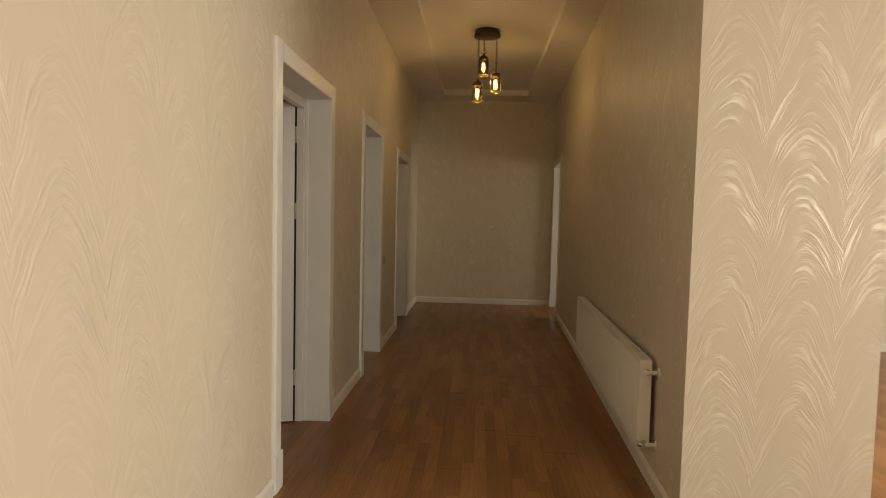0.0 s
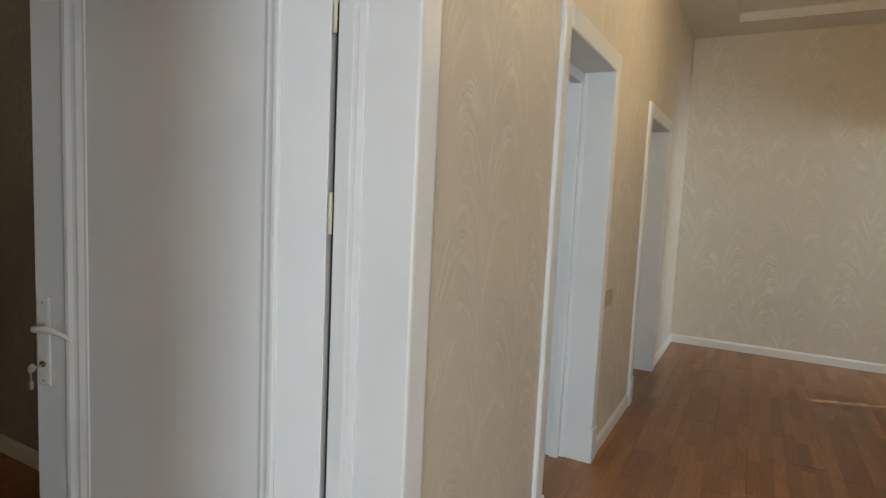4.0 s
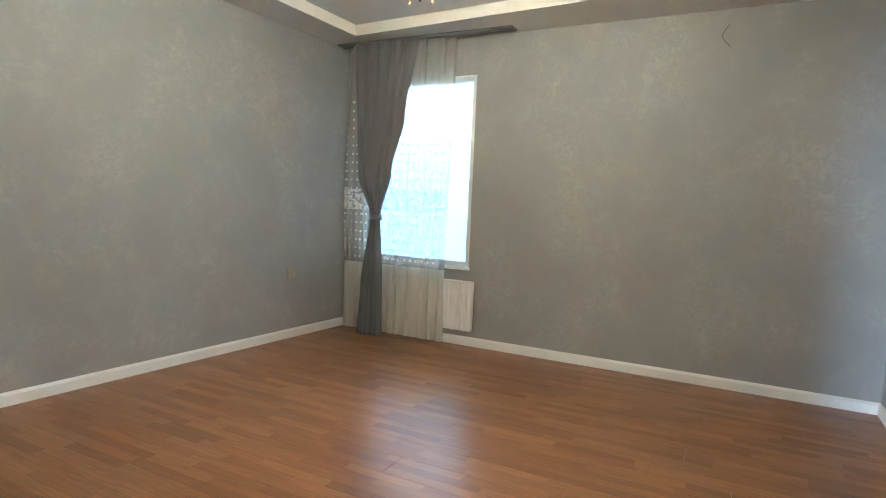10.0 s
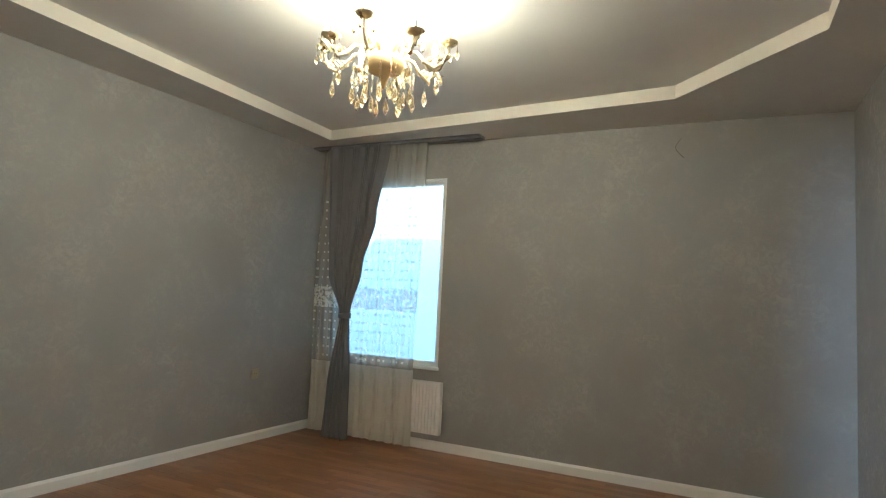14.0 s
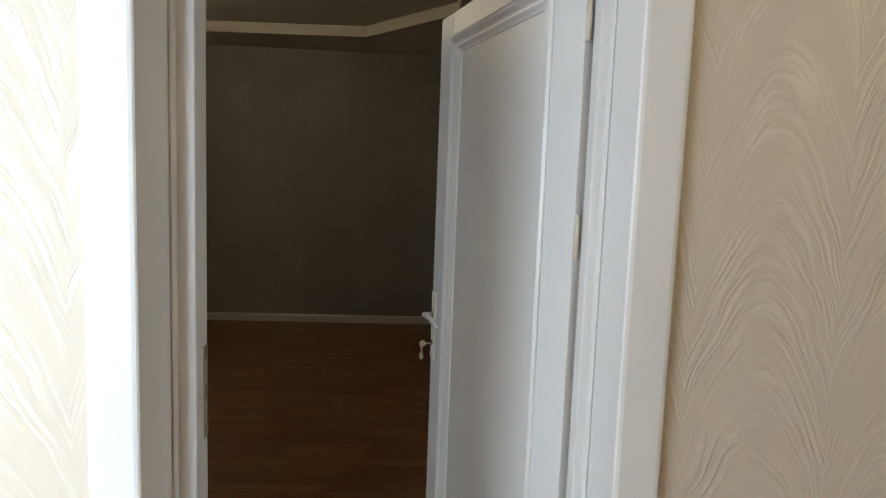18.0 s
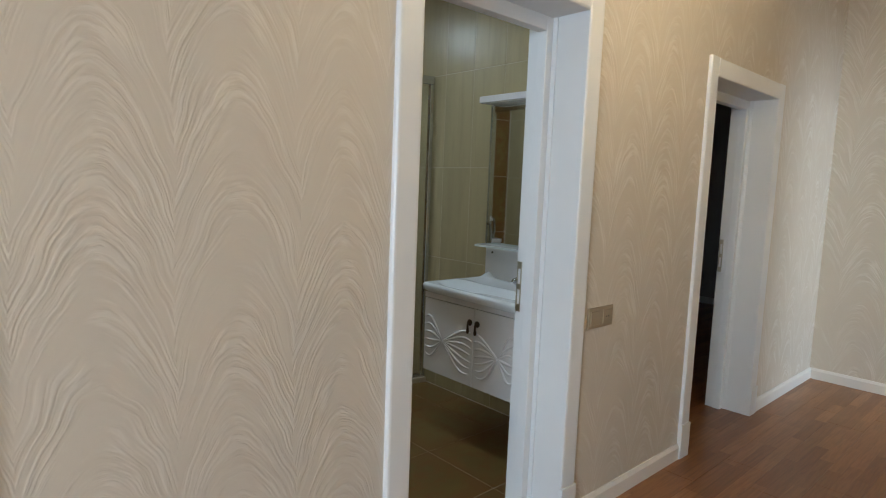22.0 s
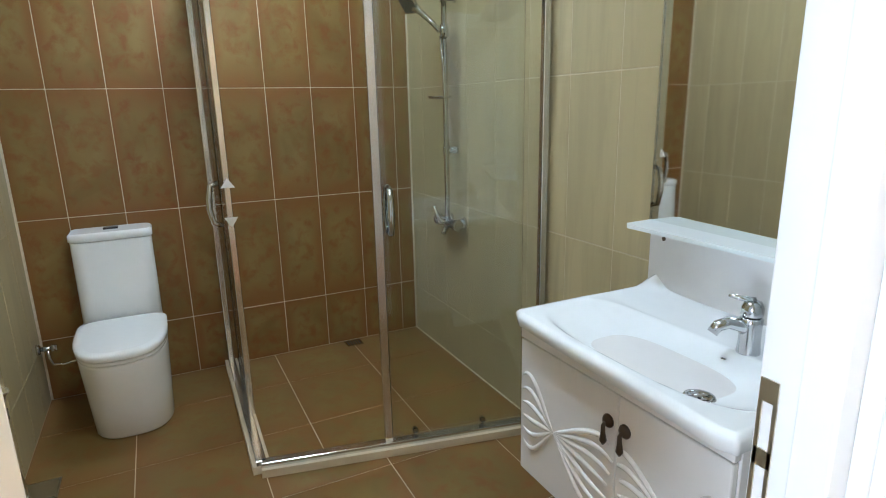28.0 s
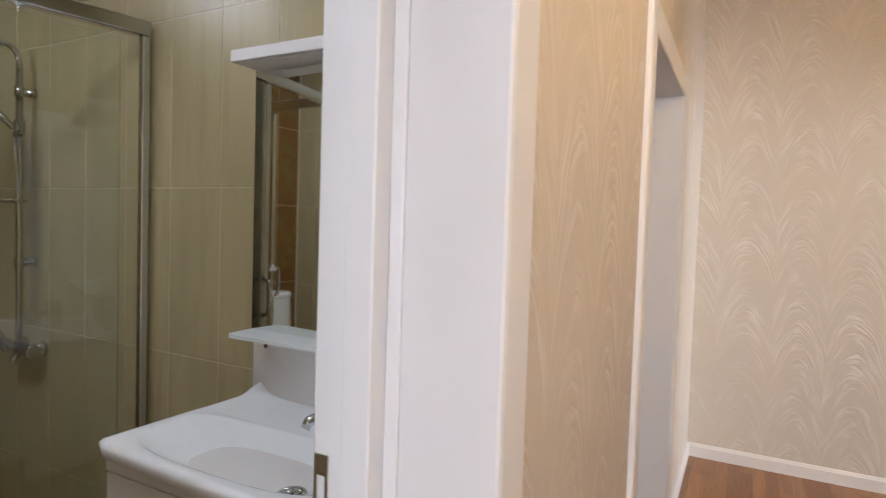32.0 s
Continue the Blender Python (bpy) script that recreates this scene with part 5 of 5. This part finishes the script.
def shower():
    C, Wp, S = Vector((-2.93, 5.43, 0)), Vector((-2.68, 6.606, 0)), Vector((-4.06, 5.45, 0))
    top = 2.125
    ob = thing("shower_enclosure", (C.x, C.y, 0), "corner shower enclosure of clear glass in chrome profiles", "shower")

    def bar(p, q, w, h, z, mat, name, off=0.0, lab=""):
        d = (q - p).normalized()
        n = Vector((-d.y, d.x, 0))
        bm = bmesh.new()
        L = (q - p).length
        box(bm, 0, L, off - w / 2, off + w / 2, z, z + h, min(w, h) * 0.12)
        m = Matrix(((d.x, n.x, 0, p.x), (d.y, n.y, 0, p.y), (0, 0, 1, 0), (0, 0, 0, 1)))
        bm.transform(m)
        o = part(name, bm, mat, ob, lab)
        return o

    for p, q, tag in ((C, Wp, "front"), (C, S, "side")):
        d = (q - p).normalized()
        L = (q - p).length
        k = 1 if tag == "front" else -1
        bar(p, q, 0.045, 0.055, top - 0.055, ALU, "top_rail")
        bar(p, q, 0.040, 0.022, 0.034, ALU, "bottom_rail")
        bar(q - d * 0.030, q, 0.035, top - 0.10, 0.046, ALU, "wall_profile")
        mid = p + d * (0.51 if tag == "front" else 0.47)
        if tag == "front":
            g = bar(mid + d * 0.02, q - d * 0.02, 0.006, top - 0.12, 0.056, SHOWER_GLASS, "fixed_pane")
            g2 = bar(mid + d * 0.02, mid + d * 0.60, 0.006, top - 0.13, 0.060, SHOWER_GLASS, "sliding_pane", off=0.020 * k)
            g.visible_shadow = g2.visible_shadow = False
            bar(mid - d * 0.012, mid + d * 0.022, 0.030, top - 0.10, 0.050, ALU, "door_profile", off=0.014 * k)
        else:
            g = bar(p + d * 0.56, q - d * 0.02, 0.006, top - 0.12, 0.056, SHOWER_GLASS, "fixed_pane")
            g2 = bar(p + d * 0.405, p + d * 0.96, 0.006, top - 0.13, 0.060, SHOWER_GLASS, "sliding_pane", off=0.020 * k)
            g.visible_shadow = g2.visible_shadow = False
            bar(p + d * 0.400, p + d * 0.432, 0.026, top - 0.125, 0.050, ALU, "door_profile", off=0.020 * k)
        # bow handle
        h = mid + d * 0.045 if tag == "front" else p + d * 0.43
        n = Vector((-d.y, d.x, 0))
        for f in (1, -1) if tag == "front" else (1,):
            o = n * f
            pts = [h + o * 0.012 + Vector((0, 0, 0.94)), h + o * 0.045 + Vector((0, 0, 0.95)), h + o * 0.055 + Vector((0, 0, 1.01)), h + o * 0.055 + Vector((0, 0, 1.05)), h + o * 0.045 + Vector((0, 0, 1.11)), h + o * 0.012 + Vector((0, 0, 1.12))]
            part("handle", tube(bmesh.new(), pts, [0.010, 0.012, 0.013, 0.013, 0.012, 0.010], 12), CHROME, ob, "chrome bow handle")
        for q2 in (0.12, 0.42):
            r = mid + d * q2 if tag == "front" else p + d * (0.31 + q2)
            part("roller", tube(bmesh.new(), [r + n * 0.006 * k + Vector((0, 0, 0.075)), r + n * 0.03 * k + Vector((0, 0, 0.075))], 0.012, 12), CHROME, ob)
    part("corner_block", boxed(C.x - 0.032, C.x + 0.030, C.y - 0.032, C.y + 0.030, top - 0.058, top + 0.003, 0.006), ALU, ob)
    for z in (0.975, 1.100):
        b = C + (S - C).normalized() * 0.398 + Vector((0, 0.022, z))
        tri = bmesh.new()
        s = 1 if z > 1.05 else -1
        prism(tri, [(b.y - 0.028, b.z), (b.y + 0.028, b.z), (b.y, b.z + s * 0.042)], b.x, b.x + 0.006, "x")
        part("handle_mount", tri, LACQUER, ob, "white triangular handle mount")


shower()
kerb = bmesh.new()
for p, q in (((-2.93, 5.43), (-2.68, 6.607)), ((-4.06, 5.45), (-2.93, 5.43))):
    p, q = Vector(p), Vector(q)
    d = (q - p).normalized()
    n = Vector((-d.y, d.x))
    o = [p - n * 0.035, q - n * 0.035, q + n * 0.035, p + n * 0.035]
    prism(kerb, [tuple(v) for v in o], -0.011, 0.034, "z")
solo("shower_kerb", kerb, paint("kerb_stone", (0.62, 0.52, 0.36), 0.35), "low cream stone kerb under the shower glass", "kerb")
dg = thing("floor_drain", (-4.0, 6.16, 0), "small chrome floor drain in the shower", "drain")
part("frame", boxed(-4.05, -3.97, 6.11, 6.21, 0.0005, 0.004, 0.001), CHROME, dg)
for k in range(5):
    part("slot", boxed(-4.04, -3.98, 6.122 + k * 0.017, 6.130 + k * 0.017, 0.0035, 0.0048), BLACK, dg)


def shower_column():
    x, yw = -3.470, TY1 - 0.002
    ob = thing("shower_column", (x, yw, 0.80), "chrome shower column with rain head and hand shower", "shower set")
    yb, zm = yw - 0.060, 0.812
    part("mixer", tube(bmesh.new(), [(x - 0.125, yb, zm), (x - 0.105, yb, zm), (x - 0.098, yb, zm), (x + 0.098, yb, zm), (x + 0.105, yb, zm), (x + 0.125, yb, zm)], [0.027, 0.031, 0.024, 0.024, 0.031, 0.027], 18), CHROME, ob)
    for q in (-1, 1):
        part("wall_rose", tube(bmesh.new(), [(x + q * 0.075, yw, zm), (x + q * 0.075, yw - 0.012, zm), (x + q * 0.075, yb, zm)], [0.034, 0.024, 0.015], 18), CHROME, ob)
    part("knob", tube(bmesh.new(), [(x, yb - 0.01, zm + 0.01), (x, yb - 0.045, zm + 0.015), (x, yb - 0.06, zm + 0.045), (x, yb - 0.078, zm + 0.095)], [0.024, 0.022, 0.011, 0.007], 14), CHROME, ob)
    part("spout", tube(bmesh.new(), [(x, yb, zm - 0.015), (x, yb - 0.022, zm - 0.045), (x, yb - 0.028, zm - 0.062)], [0.016, 0.014, 0.014], 14), CHROME, ob)
    part("riser", tube(bmesh.new(), [(x, yb, zm + 0.015), (x, yb, 2.02)], 0.0135, 14), CHROME, ob)
    arc = [(x, yb, 2.015)] + [(x - 0.02 * (1 - math.cos(t)) / 2, yb - 0.05 * (1 - math.cos(t)), 2.04 + 0.075 * math.sin(t)) for t in (math.pi / 2 * k / 6 for k in range(7))] + [(x - 0.05, yb - 0.20, 2.116), (x - 0.07, yb - 0.29, 2.112), (x - 0.075, yb - 0.32, 2.098), (x - 0.076, yb - 0.325, 2.05)]
    part("arm", tube(bmesh.new(), arc, 0.012, 14), CHROME, ob)
    part("rain_head", lathe(bmesh.new(), [(0.012, 0.024), (0.02, 0.015), (0.095, 0.006), (0.10, 0.0), (0.098, -0.004)], (x - 0.076, yb - 0.325, 2.03), 30), CHROME, ob, "round chrome rain head")
    for z in (1.925, 1.19):
        part("bracket", tube(bmesh.new(), [(x, yw, z), (x, yw - 0.008, z), (x, yb, z)], [0.024, 0.018, 0.016], 16), CHROME, ob)
        part("clamp", tube(bmesh.new(), [(x, yb, z - 0.022), (x, yb, z + 0.022)], 0.019, 16), CHROME, ob)
    part("slider", tube(bmesh.new(), [(x, yb, 1.742), (x, yb, 1.80)], 0.022, 16), CHROME, ob)
    part("hand_shower", tube(bmesh.new(), [(x, yb - 0.025, 1.765), (x - 0.02, yb - 0.05, 1.805), (x - 0.06, yb - 0.10, 1.862), (x - 0.075, yb - 0.12, 1.885)], [0.012, 0.013, 0.015, 0.022], 14), CHROME, ob)
    m = pose(x - 0.095, yb - 0.145, 1.905, 50, 0, 35)
    head = boxed(-0.046, 0.046, -0.011, 0.011, -0.062, 0.062, 0.009)
    head.transform(m)
    part("hand_shower_head", head, CHROME, ob)
    for q in (-0.0125, 0.0115):
        face = boxed(-0.036, 0.036, q, q + 0.001, -0.050, 0.050, 0.0004)
        face.transform(m)
        part("spray_face", face, SHADE_AND_SPRAY, ob, "dark spray face")
    hose = [(x + 0.004, yb - 0.024, 1.745), (x + 0.022, yb - 0.020, 1.60), (x + 0.027, yb - 0.014, 1.36), (x + 0.027, yb - 0.016, 1.05), (x + 0.034, yb - 0.020, 0.93), (x + 0.028, yb - 0.018, 0.86), (x + 0.014, yb - 0.012, zm + 0.018)]
    part("hose", tube(bmesh.new(), hose, 0.0065, 8), ALU, ob)
    part("soap_dish", lathe(bmesh.new(), [(0.02, 0.0), (0.055, 0.004), (0.062, 0.016), (0.058, 0.016), (0.05, 0.008), (0.01, 0.006)], (x, yb - 0.03, 1.445), 22), CHROME, ob)


shower_column()
HX, HZ = -2.965, 0.875
hk = thing("robe_hook", (HX, TY0, HZ), "small chrome robe hook on the tiles", "hook")
part("rose", tube(bmesh.new(), [(HX, TY0 + 0.002, HZ), (HX, TY0 + 0.016, HZ)], [0.026, 0.020], 14), CHROME, hk)
part("prong", tube(bmesh.new(), [(HX, TY0 + 0.014, HZ), (HX, TY0 + 0.045, HZ - 0.004), (HX - 0.01, TY0 + 0.06, HZ + 0.03), (HX - 0.015, TY0 + 0.056, HZ + 0.085)], [0.009, 0.008, 0.007, 0.010], 10), CHROME, hk)


def ceiling_panel(cx, cy):
    lp = thing("ceiling_light", (cx, cy, BATH_Z), "square cold-white ceiling panel, switched on", "lamp", "ceiling lights of the bathroom")
    z0, z1, a, b = BATH_Z - 0.012, BATH_Z - 0.0005, 0.155, 0.17
    fr = boxed(cx - b, cx + b, cy - b, cy - a, z0, z1, 0.002)
    box(fr, cx - b, cx + b, cy + a, cy + b, z0, z1, 0.002)
    box(fr, cx - b, cx - a, cy - a, cy + a, z0, z1, 0.002)
    box(fr, cx + a, cx + b, cy - a, cy + a, z0, z1, 0.002)
    part("frame", fr, LACQUER, lp)
    part("diffuser", boxed(cx - a, cx + a, cy - a, cy + a, BATH_Z - 0.008, BATH_Z - 0.001), LED, lp, "glowing diffuser")


ceiling_panel(-3.457, 5.57)
ceiling_panel(-2.00, 5.57)
boards = bmesh.new()
k = TY0
while k < TY1 - 0.001:
    e = min(k + 0.2554, TY1)
    box(boards, TX, XR, k + 0.0004, e - 0.0004, BATH_Z, BATH_Z + 0.012, 0.001, 1)
    k = e
box(boards, TX, XR, TY0, TY1, BATH_Z + 0.013, BATH_Z + 0.1)
structure("ceiling_bathroom", boards, BATH_CEIL, "glossy printed plastic ceiling boards, white and sand", "ceiling")
cv = bmesh.new()
for p, q, r, s in ((TX, XR, TY1 - 0.034, TY1), (TX, XR, TY0, TY0 + 0.034)):
    box(cv, p, q, r, s, BATH_Z - 0.026, BATH_Z - 0.0005, 0.006)
box(cv, TX, TX + 0.034, TY0 + 0.034, TY1 - 0.034, BATH_Z - 0.026, BATH_Z - 0.0005, 0.006)
structure("trim_bath_ceiling", cv, LACQUER, "white plastic ceiling edge moulding", "trim")
th = structure("trim_threshold", boxed(XR - 0.004, XR + 0.045, DOORS[1][0] + 0.055, DOORS[1][1] - 0.055, -0.011, 0.004, 0.002), ALU, "metal threshold strip of the bathroom", "trim")

# ---- pieces: tiles and boards ----
CUT = {}


def piece(name, lo, hi, material, parent, bev=0.0015):
    """One bevelled slab as an object of its own; slabs of one size share a mesh."""
    size = tuple(round(hi[i] - lo[i], 4) for i in range(3))
    key = (size, material.name)
    if key not in CUT:
        CUT[key] = finish(boxed(0, size[0], 0, size[1], 0, size[2], bev, 1), name, material)
    ob = new(name, CUT[key])
    ob.parent = parent
    ob.location = lo
    return ob


def steps(lo, hi, at, step):
    """Bounds of the pieces of a row that covers lo..hi with a joint at `at`."""
    first = at - math.ceil((at - lo) / step) * step
    out, a = [], first
    while a < hi - 1e-6:
        p, q = max(a, lo), min(a + step, hi)
        if q - p > 0.012:
            out.append((p, q))
        a += step
    return out


J = 0.0018
WALLS = {o.name: o for o in scene.objects if o.name.startswith("wall_") or o.name == "floor"}
for y0, y1 in steps(TY0 + 0.009, TY1 - 0.009, 4.790, 0.2465):
    for z0, z1 in steps(0.0, BATH_Z, 0.32, 0.603):
        piece("tile", (TX - 0.006, y0 + J, z0 + J), (TX + 0.0015, y1 - J, z1 - J), BROWN_TILE, WALLS["wall_bath_back"])
for face, s, w in ((TY1, -1, "wall_bath_right"), (TY0, 1, "wall_bed_bath")):
    for x0, x1 in steps(TX + 0.009, XR - 0.009, -2.563, 0.263):
        for z0, z1 in steps(0.0, BATH_Z, 0.289, 0.613):
            lo, hi = sorted((face + s * 0.0015, face - s * 0.006))
            piece("tile", (x0 + J, lo, z0 + J), (x1 - J, hi, z1 - J), SAND_TILE, WALLS[w])
for y0, y1 in steps(TY0 + 0.009, TY1 - 0.009, DOORS[1][1] + 0.02, 0.258):
    for z0, z1 in steps(0.0, BATH_Z, 0.289, 0.613):
        a, b = DOORS[1][0] - 0.02, DOORS[1][1] + 0.02
        if y1 > a and y0 < b:
            if z1 <= DOOR_TOP + 0.02:
                continue
            z0 = max(z0, DOOR_TOP + 0.02)
        piece("tile", (XR - 0.0015, y0 + J, z0 + J), (XR + 0.006, y1 - J, z1 - J), SAND_TILE, WALLS["wall_hall_west_2"])
FL = WALLS["floor"]
CORNER, RUN = Vector((-2.93, 5.43)), Vector((0.25, 1.177)).normalized()
OUT = Vector((RUN.y, -RUN.x))


def cut(poly, p, n):
    """The part of a convex outline on the side of the line through p to which n points."""
    got = []
    for a, b in zip(poly, poly[1:] + poly[:1]):
        da, db = (Vector(a) - p).dot(n), (Vector(b) - p).dot(n)
        if da >= 0:
            got.append(a)
        if da * db < 0:
            k = da / (da - db)
            got.append((a[0] + (b[0] - a[0]) * k, a[1] + (b[1] - a[1]) * k))
    return got


def cut_tile(outlines):
    bm = bmesh.new()
    for o in outlines:
        if len(o) > 2:
            prism(bm, o, -0.0115, 0.0, "z")
    if not bm.faces:
        bm.free()
        return
    ob = new("floor_tile", finish(bm, "floor_tile", FLOOR_TILE))
    ob.parent = FL


def rect(x0, x1, y0, y1, g=0.002):
    return [(x0 + g, y0 + g), (x1 - g, y0 + g), (x1 - g, y1 - g), (x0 + g, y1 - g)]


UP = Vector((0.0, 1.0))
structure("grout_bed", boxed(TX, XR, TY0, TY1, -0.0115, -0.0016), GROUT, "pale grout between the bathroom floor tiles", "floor")
for x0, x1 in steps(TX, -2.60, -3.21, 0.468):
    for y0, y1 in steps(CORNER.y, TY1 - 0.009, 5.692, 0.462):
        cut_tile([cut(rect(x0, x1, y0, y1), CORNER, -OUT)])
for x0, x1 in steps(TX, XR, -3.21, 0.468):
    for y0, y1 in steps(TY0, TY1 - 0.009, 4.972, 0.468):
        r = rect(x0, x1, y0, y1)
        cut_tile([cut(r, CORNER, -UP), cut(cut(r, CORNER, UP), CORNER, OUT)])


def boards_over(x0, x1, y0, y1, seed, single=True):
    rnd = random.Random(seed)
    joined = bmesh.new()
    for a, b in steps(x0, x1, 0.0, 0.1935):
        off = rnd.uniform(0, 1.28)
        for c, d in steps(y0, y1, off, 1.285):
            if single:
                piece("plank", (a + 0.0004, c + 0.0005, -0.0118), (b - 0.0004, d - 0.0005, 0.0), FLOOR, FL, 0.0009)
            else:
                box(joined, a + 0.0004, b - 0.0004, c + 0.0005, d - 0.0005, -0.0118, 0.0)
    if not single:
        ob = new("planks", finish(joined, "planks", FLOOR))
        ob.parent = FL
        tagged(ob, kind="stuff")
    else:
        joined.free()


boards_over(XH, XE, 1.0, Y_END, 3)
boards_over(BX, XR, BY0 - 0.27, BY1, 5)
boards_over(XH, XE, Y_S, 1.0, 7, False)
boards_over(XE, 6.0, Y_S, 6.7, 8, False)
boards_over(XE, 4.0, 6.9, 11.6, 9, False)
boards_over(-4.8, XR, 6.9, 11.6, 11, False)
for i, (a, b) in enumerate(DOORS):
    if i != 1:
        boards_over(XR, XH, a, b, 13 + i, False)
boards_over(XR, XH, DOORS[1][0], DOORS[1][1], 17, False)
